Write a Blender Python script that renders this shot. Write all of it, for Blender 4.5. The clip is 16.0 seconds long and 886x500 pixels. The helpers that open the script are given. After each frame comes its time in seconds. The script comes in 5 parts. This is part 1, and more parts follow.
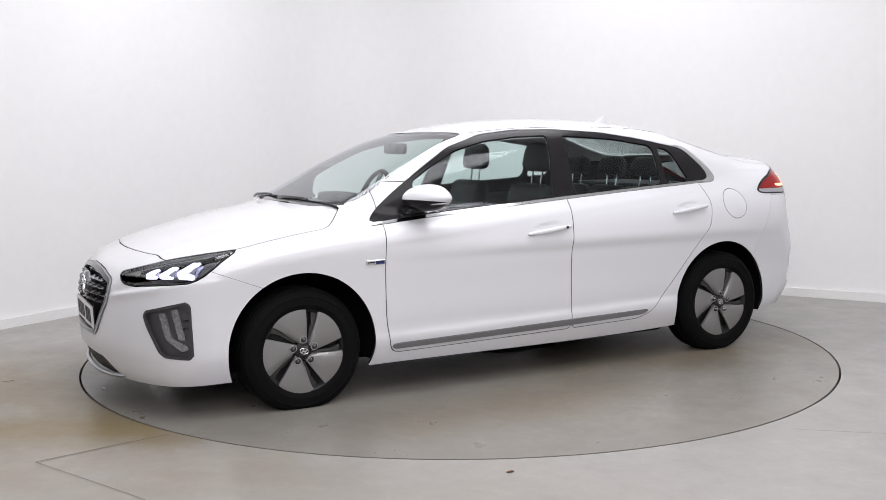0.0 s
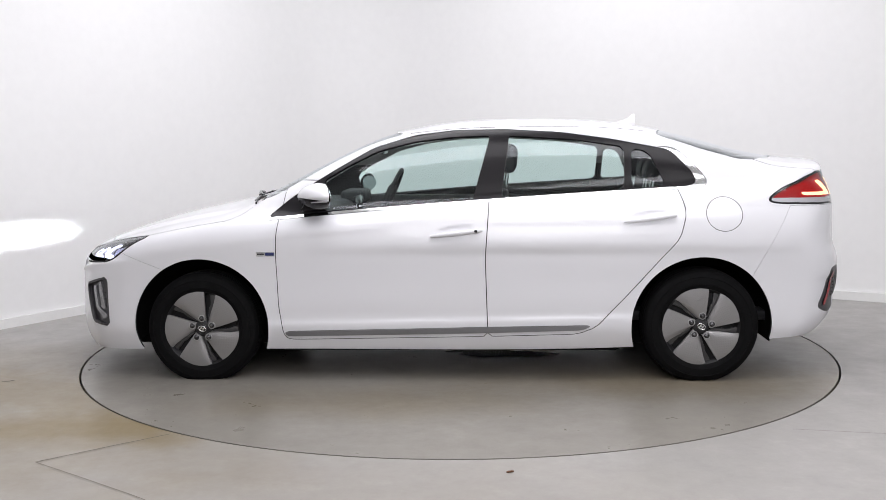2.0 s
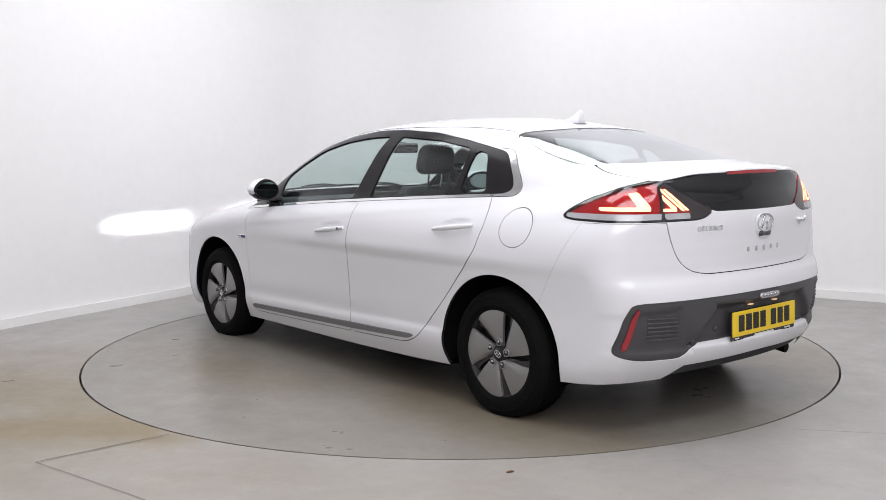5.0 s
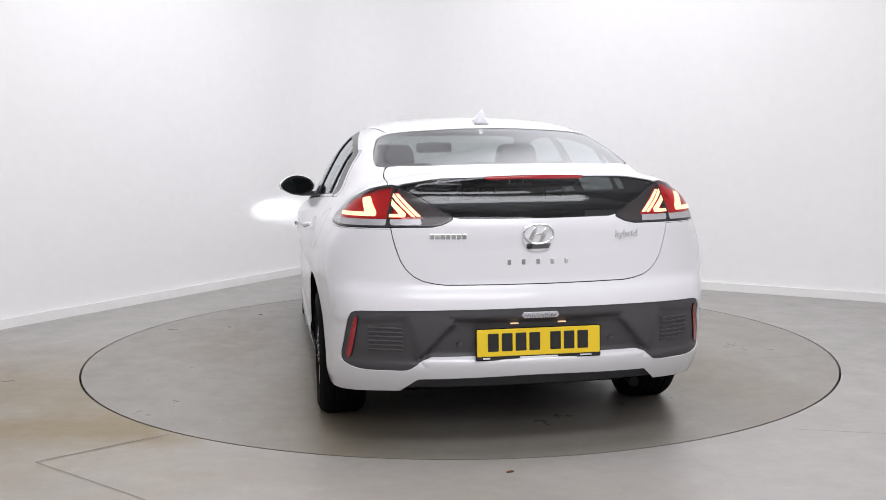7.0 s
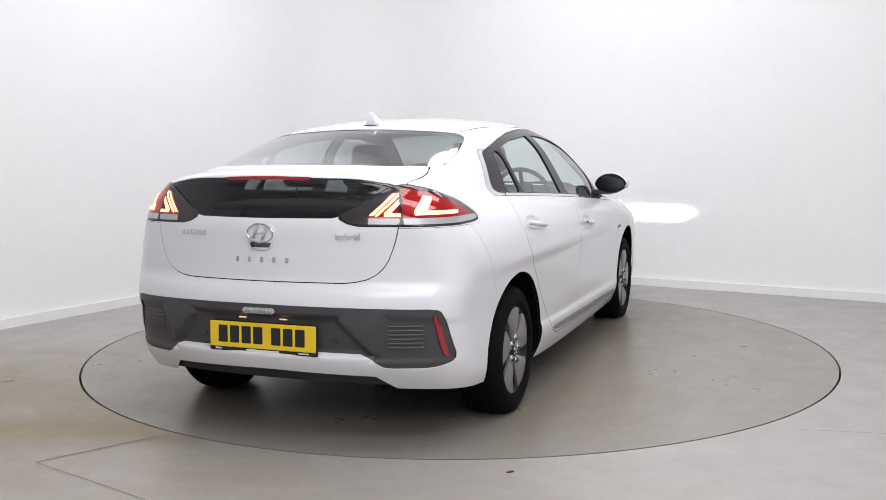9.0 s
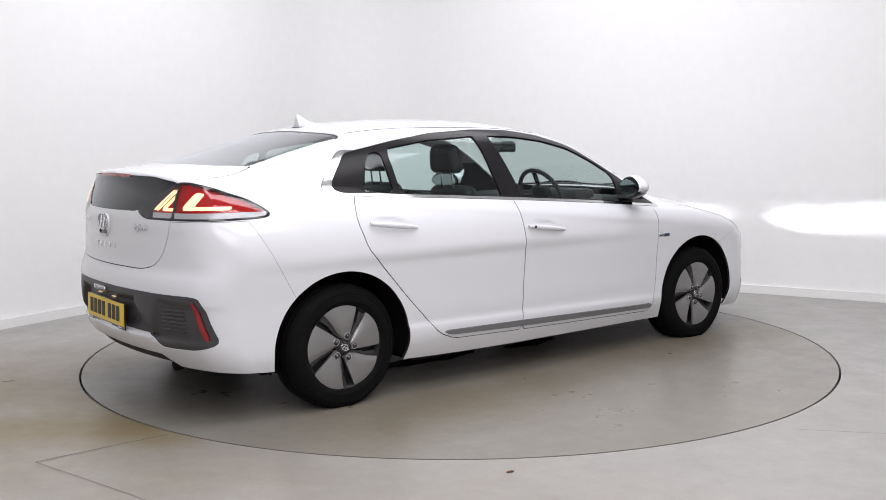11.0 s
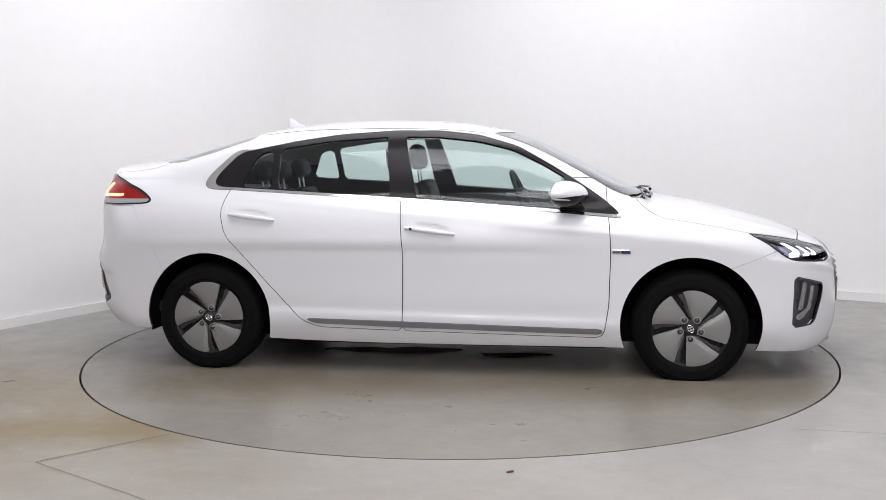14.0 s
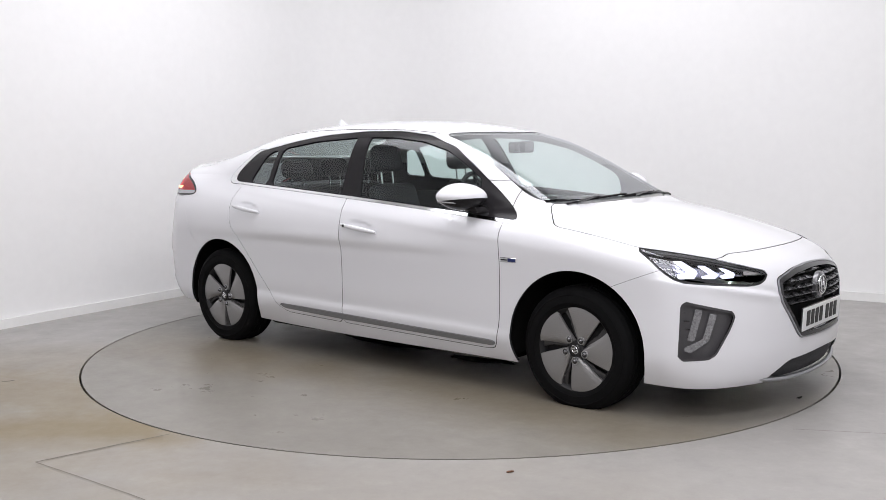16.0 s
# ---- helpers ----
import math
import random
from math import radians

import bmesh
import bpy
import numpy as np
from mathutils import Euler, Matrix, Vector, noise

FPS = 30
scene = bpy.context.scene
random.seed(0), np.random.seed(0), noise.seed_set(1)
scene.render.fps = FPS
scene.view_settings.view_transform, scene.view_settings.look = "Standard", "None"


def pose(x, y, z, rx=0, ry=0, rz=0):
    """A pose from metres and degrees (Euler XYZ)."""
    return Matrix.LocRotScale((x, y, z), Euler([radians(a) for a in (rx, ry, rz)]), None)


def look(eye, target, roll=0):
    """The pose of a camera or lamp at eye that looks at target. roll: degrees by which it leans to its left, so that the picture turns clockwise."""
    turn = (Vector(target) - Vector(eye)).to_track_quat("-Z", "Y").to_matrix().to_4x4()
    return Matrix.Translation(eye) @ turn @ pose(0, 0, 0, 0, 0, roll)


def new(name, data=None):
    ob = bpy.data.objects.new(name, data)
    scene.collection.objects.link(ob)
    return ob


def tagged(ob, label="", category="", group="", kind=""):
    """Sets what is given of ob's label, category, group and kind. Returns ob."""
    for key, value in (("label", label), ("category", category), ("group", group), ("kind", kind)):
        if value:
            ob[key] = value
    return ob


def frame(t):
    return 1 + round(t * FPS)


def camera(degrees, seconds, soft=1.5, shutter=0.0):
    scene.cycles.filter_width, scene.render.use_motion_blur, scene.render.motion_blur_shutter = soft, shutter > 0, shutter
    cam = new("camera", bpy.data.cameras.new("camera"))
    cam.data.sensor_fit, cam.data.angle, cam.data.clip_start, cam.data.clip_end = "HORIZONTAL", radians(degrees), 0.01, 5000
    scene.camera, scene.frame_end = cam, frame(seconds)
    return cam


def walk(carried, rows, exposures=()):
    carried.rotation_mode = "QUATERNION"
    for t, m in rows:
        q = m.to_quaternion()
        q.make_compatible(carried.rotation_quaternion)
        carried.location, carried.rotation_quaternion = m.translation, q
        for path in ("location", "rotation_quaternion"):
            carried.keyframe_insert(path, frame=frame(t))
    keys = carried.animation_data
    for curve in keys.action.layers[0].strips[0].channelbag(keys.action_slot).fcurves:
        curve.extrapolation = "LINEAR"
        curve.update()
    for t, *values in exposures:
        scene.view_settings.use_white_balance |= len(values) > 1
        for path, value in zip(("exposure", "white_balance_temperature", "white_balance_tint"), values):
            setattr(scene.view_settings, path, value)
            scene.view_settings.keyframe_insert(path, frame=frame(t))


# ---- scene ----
cam = camera(48.86, 16.0, soft=0.8)
EYE = pose(0.0, -6.118, 1.287, 90 - 6.322, 0.526, 0.772)
walk(cam, [(0.0, EYE), (16.0, EYE)])


# ---- room, light and exposure ----
ROOM_TURN = 59.2       # degrees: the long wall's heading
WALL_X, WALL_Y = 3.025, 3.10     # from the turntable's centre to the two near walls
ROOM_H = 4.3
CORNER_R = 0.9

world = bpy.data.worlds.new("studio_world")
world.use_nodes = True
world.node_tree.nodes["Background"].inputs[0].default_value = (0.9, 0.95, 1.0, 1)
world.node_tree.nodes["Background"].inputs[1].default_value = 0.02
scene.world = world
scene.view_settings.exposure = 0.0


def panel_lamp(name, x, y, z, sx, sy, watts, colour=(1, 1, 1), turn=0):
    data = bpy.data.lights.new(name, "AREA")
    data.shape, data.size, data.size_y = "RECTANGLE", sx, sy
    data.energy, data.color = watts, colour
    ob = new(name, data)
    ob.matrix_world = pose(x, y, z, 0, 0, ROOM_TURN + turn)
    return ob


ROOM = Matrix.Rotation(radians(ROOM_TURN), 3, "Z")
# centre in the room's axes, length, width, turn, watts, tone
STRIPS = [(0.7, 0.7, 4.6, 1.7, -45, 104, (0.968, 0.957, 1.0)), (-1.3, -1.3, 4.2, 1.5, -45, 106, (0.972, 0.955, 1.0)), (-3.2, -3.2, 4.0, 1.5, -45, 104, (0.975, 0.96, 0.985))]
for sx, sy, ln, wd, turn, watts, tone in STRIPS:
    at = ROOM @ Vector((sx, sy, ROOM_H - 0.09 - 0.002 * turn / 90))
    panel_lamp("ceiling_light_lamp", at.x, at.y, at.z, ln, wd, watts, tone, turn)
# unseen soft box, added for fill: hung behind and above camera, facing turntable
BOX_EYE, BOX_AIM = (0.3, -6.9, 3.1), (0.0, 0.0, 0.7)
box = bpy.data.lights.new("softbox_lamp", "AREA")
box.shape, box.size, box.size_y, box.energy, box.color = "RECTANGLE", 4.46, 1.56, 92, (0.972, 0.955, 1.0)
new("softbox_lamp", box).matrix_world = look(BOX_EYE, BOX_AIM)


# ---- materials ----
def material(name, colour, rough=0.5, metal=0.0, bump=0.0, scale=40.0, vary=0.0, coat=0.0, spec=0.5, coat_rough=0.04):
    m = bpy.data.materials.new(name)
    m.use_nodes = True
    nt = m.node_tree
    b = nt.nodes["Principled BSDF"]
    b.inputs["Base Color"].default_value = (*colour, 1)
    b.inputs["Roughness"].default_value = rough
    b.inputs["Metallic"].default_value = metal
    b.inputs["Specular IOR Level"].default_value = spec
    b.inputs["Coat Weight"].default_value = coat
    b.inputs["Coat Roughness"].default_value = coat_rough
    if bump or vary:
        tc = nt.nodes.new("ShaderNodeTexCoord")
        fine = nt.nodes.new("ShaderNodeTexNoise")
        fine.inputs["Scale"].default_value = scale
        fine.inputs["Detail"].default_value = 6
        nt.links.new(tc.outputs["Object"], fine.inputs["Vector"])
        if bump:
            bp = nt.nodes.new("ShaderNodeBump")
            bp.inputs["Strength"].default_value = bump
            bp.inputs["Distance"].default_value = 0.004
            nt.links.new(fine.outputs["Fac"], bp.inputs["Height"])
            nt.links.new(bp.outputs["Normal"], b.inputs["Normal"])
        if vary:
            big = nt.nodes.new("ShaderNodeTexNoise")
            big.inputs["Scale"].default_value = scale * 0.05
            nt.links.new(tc.outputs["Object"], big.inputs["Vector"])
            add = nt.nodes.new("ShaderNodeMath")
            add.operation = "ADD"
            nt.links.new(fine.outputs["Fac"], add.inputs[0])
            nt.links.new(big.outputs["Fac"], add.inputs[1])
            mr = nt.nodes.new("ShaderNodeMapRange")
            mr.inputs["From Min"].default_value, mr.inputs["From Max"].default_value = 0.6, 1.4
            mr.inputs["To Min"].default_value, mr.inputs["To Max"].default_value = 1 - vary, 1 + vary
            nt.links.new(add.outputs[0], mr.inputs["Value"])
            mx = nt.nodes.new("ShaderNodeVectorMath")
            mx.operation = "SCALE"
            mx.inputs[0].default_value = colour
            nt.links.new(mr.outputs[0], mx.inputs["Scale"])
            nt.links.new(mx.outputs[0], b.inputs["Base Color"])
    return m


def glow(name, colour, strength):
    m = material(name, colour, 0.3)
    b = m.node_tree.nodes["Principled BSDF"]
    b.inputs["Emission Color"].default_value = (*colour, 1)
    b.inputs["Emission Strength"].default_value = strength
    return m


def glass(name, tint, gloss=1.0, front=0.065):
    """Thin glass: what lies behind shows tinted, with a mirror gloss that grows to the rim."""
    m = bpy.data.materials.new(name)
    m.use_nodes = True
    nt = m.node_tree
    nt.nodes.remove(nt.nodes["Principled BSDF"])
    out = nt.nodes["Material Output"]
    tr = nt.nodes.new("ShaderNodeBsdfTransparent")
    tr.inputs["Color"].default_value = (*tint, 1)
    gl = nt.nodes.new("ShaderNodeBsdfGlossy")
    gl.inputs["Roughness"].default_value = 0.07
    gl.inputs["Color"].default_value = (0.95 * gloss, 0.97 * gloss, 1.0 * gloss, 1)
    lw = nt.nodes.new("ShaderNodeLayerWeight")
    lw.inputs["Blend"].default_value = 0.5
    pw = nt.nodes.new("ShaderNodeMath")
    pw.operation = "POWER"
    pw.inputs[1].default_value = 4.5
    nt.links.new(lw.outputs["Facing"], pw.inputs[0])
    fr = nt.nodes.new("ShaderNodeMath")
    fr.operation = "MULTIPLY_ADD"
    fr.inputs[1].default_value, fr.inputs[2].default_value = 0.92, front
    nt.links.new(pw.outputs[0], fr.inputs[0])
    mix = nt.nodes.new("ShaderNodeMixShader")
    nt.links.new(fr.outputs[0], mix.inputs[0])
    nt.links.new(tr.outputs[0], mix.inputs[1])
    nt.links.new(gl.outputs[0], mix.inputs[2])
    nt.links.new(mix.outputs[0], out.inputs["Surface"])
    return m


PAINT = material("white_paint", (0.70, 0.702, 0.732), 0.34, coat=0.8, coat_rough=0.08)
GAP = material("black_gap", (0.012, 0.012, 0.012), 0.8)
CHROME = material("chrome", (0.75, 0.76, 0.77), 0.12, 1.0)
SATIN = material("satin_silver_trim", (0.42, 0.43, 0.45), 0.30, 1.0)
GLOSS_BLACK = material("gloss_black_plastic", (0.014, 0.014, 0.016), 0.12, coat=0.3)
FRAME_BLACK = material("window_frame_black", (0.016, 0.015, 0.0165), 0.20, bump=0.01, scale=300, spec=0.12)
GREY_PLASTIC = material("dark_grey_bumper_plastic", (0.050, 0.048, 0.052), 0.45, bump=0.10, scale=420, vary=0.08)
STRIP_GREY = material("mid_grey_sill_trim", (0.20, 0.20, 0.21), 0.38, 0.3)
LINER = material("headliner_cloth", (0.36, 0.36, 0.35), 0.95, bump=0.15, scale=350)
TRIM = material("charcoal_cabin_trim", (0.030, 0.031, 0.034), 0.65, bump=0.2, scale=300, spec=0.3)
SEAT = material("black_seat_leather", (0.018, 0.019, 0.022), 0.5, bump=0.12, scale=160, vary=0.1, spec=0.3)
RUBBER = material("tyre_rubber", (0.0050, 0.0050, 0.0054), 0.80, bump=0.2, scale=90, vary=0.15, spec=0.08)
WHEEL_SILVER = material("machined_wheel_silver", (0.42, 0.42, 0.43), 0.34, 0.85, bump=0.03, scale=200)
WHEEL_DARK = material("wheel_dark_grey", (0.014, 0.014, 0.015), 0.5, spec=0.3)
WHEEL_FLANK = material("wheel_flank_grey", (0.050, 0.049, 0.050), 0.42, 0.3)
LINING = material("wheel_arch_felt", (0.005, 0.005, 0.005), 0.95, bump=0.3, scale=120, spec=0.05)
CABIN_GLASS = glass("tinted_side_glass", (0.78, 0.885, 0.865), 1.0, 0.04)
SCREEN_GLASS = glass("windscreen_glass", (0.86, 0.93, 0.905), 1.0, 0.10)
REAR_GLASS = glass("sloping_rear_glass", (0.62, 0.67, 0.66), 1.0, 0.26)
DARK_GLASS = glass("dark_tailgate_glass", (0.20, 0.21, 0.22), 1.0, 0.06)
LENS = glass("clear_lamp_lens", (0.90, 0.91, 0.93))
RED_LENS = glass("red_lamp_lens", (0.88, 0.07, 0.085))
RED_PLASTIC = material("red_reflector", (0.30, 0.010, 0.016), 0.18, coat=0.6)
LAMP_BOWL = material("lamp_bowl_dark", (0.10, 0.10, 0.11), 0.40, 0.4, bump=0.6, scale=60, vary=0.4)
LAMP_CHROME = material("lamp_bowl_chrome", (0.55, 0.55, 0.60), 0.18, 1.0)
LED_WHITE = glow("led_white", (0.80, 0.81, 1.0), 1.10)
LED_AMBER = glow("led_tail_glow", (1.0, 0.56, 0.30), 1.25)
PLATE_YELLOW = material("yellow_number_plate", (0.80, 0.56, 0.02), 0.35)
PLATE_WHITE = material("white_number_plate", (0.75, 0.76, 0.76), 0.35)
INK = material("black_ink", (0.01, 0.01, 0.01), 0.5)
UNDER = material("underbody_black", (0.007, 0.007, 0.007), 0.85, bump=0.3, scale=30, spec=0.1)
MIRROR_FACE = material("mirror_glass", (0.30, 0.33, 0.34), 0.03, 1.0)
WALL = material("white_studio_wall_paint", (0.83, 0.83, 0.83), 0.62, bump=0.05, scale=14, vary=0.022)
SKIRT = material("white_skirting_paint", (0.80, 0.80, 0.79), 0.42, bump=0.05, scale=30, vary=0.03)


def concrete(name, colour, stains, rough):
    """Sealed concrete: fine grain, cloudy wear and a few soft brown stains, each (x, y, radius x, radius y, depth)."""
    m = material(name, colour, rough, bump=0.02, scale=90)
    nt = m.node_tree
    b = nt.nodes["Principled BSDF"]
    tc = nt.nodes.new("ShaderNodeTexCoord")

    def noise_of(scale, detail, rough_n=0.6):
        n = nt.nodes.new("ShaderNodeTexNoise")
        n.inputs["Scale"].default_value, n.inputs["Detail"].default_value, n.inputs["Roughness"].default_value = scale, detail, rough_n
        nt.links.new(tc.outputs["Object"], n.inputs["Vector"])
        return n.outputs["Fac"]

    def math_of(op, a, b2, clamp=False):
        n = nt.nodes.new("ShaderNodeMath")
        n.operation, n.use_clamp = op, clamp
        for i, q in enumerate((a, b2)):
            if isinstance(q, (int, float)):
                n.inputs[i].default_value = q
            else:
                nt.links.new(q, n.inputs[i])
        return n.outputs[0]

    def blend(fac, a, b2):
        n = nt.nodes.new("ShaderNodeMix")
        n.data_type = "RGBA"
        nt.links.new(fac, n.inputs["Factor"])
        for key, q in (("A", a), ("B", b2)):
            sock = [i for i in n.inputs if i.name == key and i.type == "RGBA"][0]
            if isinstance(q, tuple):
                sock.default_value = (*q, 1)
            else:
                nt.links.new(q, sock)
        return [o for o in n.outputs if o.type == "RGBA"][0]
    cloud = noise_of(0.9, 5)
    grain = noise_of(38, 4)
    speck = noise_of(210, 1)
    pale = tuple(min(1, c * 1.14) for c in colour)
    dark = tuple(c * 0.78 for c in colour)
    col = blend(math_of("ADD", math_of("MULTIPLY", cloud, 0.75), math_of("MULTIPLY", grain, 0.25), True), dark, pale)
    col = blend(math_of("MULTIPLY", math_of("GREATER_THAN", speck, 0.80), 0.30), col, tuple(c * 0.35 for c in colour))
    wear = noise_of(4.5, 8, 0.72)
    col = blend(math_of("MULTIPLY", math_of("SUBTRACT", wear, 0.50, True), 1.5, True), col, tuple(c * 0.72 for c in colour))
    col = blend(math_of("MULTIPLY", math_of("SUBTRACT", 0.46, wear, True), 1.6, True), col, tuple(min(1, c * 1.35) for c in colour))
    warp = noise_of(2.3, 5)
    for x, y, rx, ry, deep in stains:
        vm = nt.nodes.new("ShaderNodeVectorMath")
        vm.operation = "SUBTRACT"
        nt.links.new(tc.outputs["Object"], vm.inputs[0])
        vm.inputs[1].default_value = (x, y, 0)
        sc = nt.nodes.new("ShaderNodeVectorMath")
        sc.operation = "MULTIPLY"
        nt.links.new(vm.outputs[0], sc.inputs[0])
        sc.inputs[1].default_value = (1 / rx, 1 / ry, 0)
        ln = nt.nodes.new("ShaderNodeVectorMath")
        ln.operation = "LENGTH"
        nt.links.new(sc.outputs[0], ln.inputs[0])
        near = math_of("SUBTRACT", 1.35, math_of("ADD", ln.outputs["Value"], math_of("MULTIPLY", math_of("SUBTRACT", warp, 0.5), 1.6)), True)
        col = blend(math_of("MULTIPLY", near, deep, True), col, (colour[0] * 0.60, colour[1] * 0.48, colour[2] * 0.26))
    nt.links.new(col, b.inputs["Base Color"])
    nt.links.new(math_of("ADD", math_of("ADD", math_of("MULTIPLY", cloud, 0.2), math_of("MULTIPLY", wear, 0.35)), rough - 0.27), b.inputs["Roughness"])
    return m


FLOOR = concrete("sealed_concrete", (0.318, 0.306, 0.291), [(-2.3, -1.2, 1.2, 0.6, 0.75), (-1.75, -1.80, 0.75, 0.26, 1.0), (-2.7, -0.4, 0.9, 0.5, 0.4), (-1.9, -2.2, 1.1, 0.6, 0.42), (-0.6, -2.6, 1.4, 0.5, 0.2)], 0.36)
TABLE = concrete("turntable_surface", (0.226, 0.212, 0.187), [(-1.2, 0.9, 1.2, 0.4, 0.5), (1.0, -0.9, 1.3, 0.4, 0.45), (0.4, 1.4, 0.8, 0.3, 0.4), (-1.0, -1.1, 0.9, 0.4, 0.5)], 0.33)
JOINT = material("dark_floor_joint", (0.15, 0.13, 0.11), 0.8)
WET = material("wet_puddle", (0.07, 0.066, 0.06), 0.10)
# zero colour, so stray beam light inside the headlamps is swallowed
ABSORBER = material("absorbing_black", (0.0, 0.0, 0.0), 1.0, spec=0.0)
BEAM = glow("headlamp_projector_glow", (0.93, 0.96, 1.0), 80000.0)


def diamond(name, colour, scale):
    """Machined silver with a fine raised diamond pattern."""
    m = material(name, colour, 0.34, 0.6)
    nt = m.node_tree
    tc = nt.nodes.new("ShaderNodeTexCoord")
    mp = nt.nodes.new("ShaderNodeMapping")
    mp.inputs["Rotation"].default_value = (0, radians(40), 0)
    ridge = []
    for way in ("X", "Z"):
        wv = nt.nodes.new("ShaderNodeTexWave")
        wv.bands_direction = way
        wv.inputs["Scale"].default_value = scale
        nt.links.new(mp.outputs["Vector"], wv.inputs["Vector"])
        ridge.append(wv.outputs["Fac"])
    ck = nt.nodes.new("ShaderNodeMath")
    ck.operation = "MULTIPLY"
    nt.links.new(ridge[0], ck.inputs[0])
    nt.links.new(ridge[1], ck.inputs[1])
    bp = nt.nodes.new("ShaderNodeBump")
    bp.inputs["Strength"].default_value, bp.inputs["Distance"].default_value = 0.22, 0.003
    nt.links.new(tc.outputs["Object"], mp.inputs["Vector"])
    nt.links.new(ck.outputs[0], bp.inputs["Height"])
    nt.links.new(bp.outputs["Normal"], nt.nodes["Principled BSDF"].inputs["Normal"])
    return m


BLADE = diamond("machined_blade", (0.27, 0.265, 0.265), 34)
NUT = material("dark_chrome", (0.13, 0.13, 0.135), 0.22, 0.85)
SATIN_DARK = material("dark_satin_grey", (0.14, 0.14, 0.15), 0.28, 0.8)
BLOCK_SATIN = material("grille_block_satin", (0.20, 0.20, 0.21), 0.26, 0.85)
FACET = material("faceted_lamp_reflector", (0.42, 0.42, 0.52), 0.25, 0.6, bump=1.0, scale=55, vary=0.5)
LENS_BAR = material("clear_ribbed_plastic", (0.42, 0.42, 0.44), 0.16, 0.3, bump=0.5, scale=120, coat=0.5)
POD_BAR = material("clear_pod_lamp_plastic", (0.20, 0.20, 0.21), 0.16, 0.4, bump=0.9, scale=90, vary=0.5, coat=0.6)
INDICATOR = material("faceted_clear_plastic", (0.50, 0.48, 0.47), 0.2, 0.5, bump=0.8, scale=70)
SMOKE = material("smoked_plastic", (0.035, 0.030, 0.032), 0.16, coat=0.15, spec=0.35)
SMOKE_DISC = material("smoky_emblem_plastic", (0.16, 0.16, 0.17), 0.15, 0.4, coat=0.8)
RED_BACK = material("red_lamp_back", (0.34, 0.024, 0.030), 0.30)
PLATE_GLOW = glow("plate_lamp_glow", (1.0, 0.66, 0.38), 0.5)
BLUE = material("blue_badge_enamel", (0.014, 0.022, 0.10), 0.3)
LEAF = material("dry_leaf", (0.13, 0.06, 0.03), 0.8)


# ---- making meshes ----
def nets(step):
    """The right-hand half skin of the solid (y >= 0), as points, outward normals and triangles."""
    xs = np.arange(-2.34, 2.36, step)
    ys = (np.arange(0, int(0.97 / step) + 2) - 0.5) * step
    zs = np.arange(0.11, 1.50, step)
    f = solid(xs[:, None, None], ys[None, :, None], zs[None, None, :])
    s = f < 0
    n = s[:-1, :-1, :-1].astype(np.int8)
    for i, j, k in ((1, 0, 0), (0, 1, 0), (0, 0, 1), (1, 1, 0), (1, 0, 1), (0, 1, 1), (1, 1, 1)):
        n = n + s[i:i + n.shape[0], j:j + n.shape[1], k:k + n.shape[2]]
    cells = (n > 0) & (n < 8)
    idx = np.full(cells.shape, -1)
    ci = np.argwhere(cells)
    idx[cells] = np.arange(len(ci))
    p = np.stack([xs[ci[:, 0]] + step / 2, ys[ci[:, 1]] + step / 2, zs[ci[:, 2]] + step / 2], 1)
    e = 1e-4
    mid = ci[:, 1] == 0
    for _ in range(5):
        p[mid, 1] = 0
        v = solid(p[:, 0], p[:, 1], p[:, 2])
        g = np.stack([solid(p[:, 0] + e, p[:, 1], p[:, 2]) - v, solid(p[:, 0], p[:, 1] + e, p[:, 2]) - v,
                      solid(p[:, 0], p[:, 1], p[:, 2] + e) - v], 1) / e
        g[mid, 1] = 0
        p = p - g * (v / np.maximum((g * g).sum(1), 0.05))[:, None]
    g = g / np.linalg.norm(g, axis=1)[:, None]
    quads = []
    for ax in range(3):
        a = [slice(1, None)] * 3
        a[ax] = slice(0, -1)
        b = list(a)
        b[ax] = slice(1, None)
        cross = s[tuple(a)] != s[tuple(b)]
        q = np.argwhere(cross) + np.array([0 if i == ax else 1 for i in range(3)])
        o = [i for i in range(3) if i != ax]
        cor = []
        for d1, d2 in ((1, 1), (0, 1), (0, 0), (1, 0)):
            c = q.copy()
            c[:, o[0]] -= d1
            c[:, o[1]] -= d2
            ok = np.all((c >= 0) & (c < np.array(cells.shape)), axis=1)
            c = np.clip(c, 0, np.array(cells.shape) - 1)
            cor.append(np.where(ok, idx[c[:, 0], c[:, 1], c[:, 2]], -1))
        quads.append(np.stack(cor, 1))
    quads = np.concatenate(quads)
    quads = quads[(quads >= 0).all(1)]
    tris = np.concatenate([quads[:, [0, 1, 2]], quads[:, [0, 2, 3]]])
    fn = np.cross(p[tris[:, 1]] - p[tris[:, 0]], p[tris[:, 2]] - p[tris[:, 0]])
    flip = (fn * g[tris].mean(1)).sum(1) < 0
    tris[flip] = tris[flip][:, ::-1]
    return p, g, tris


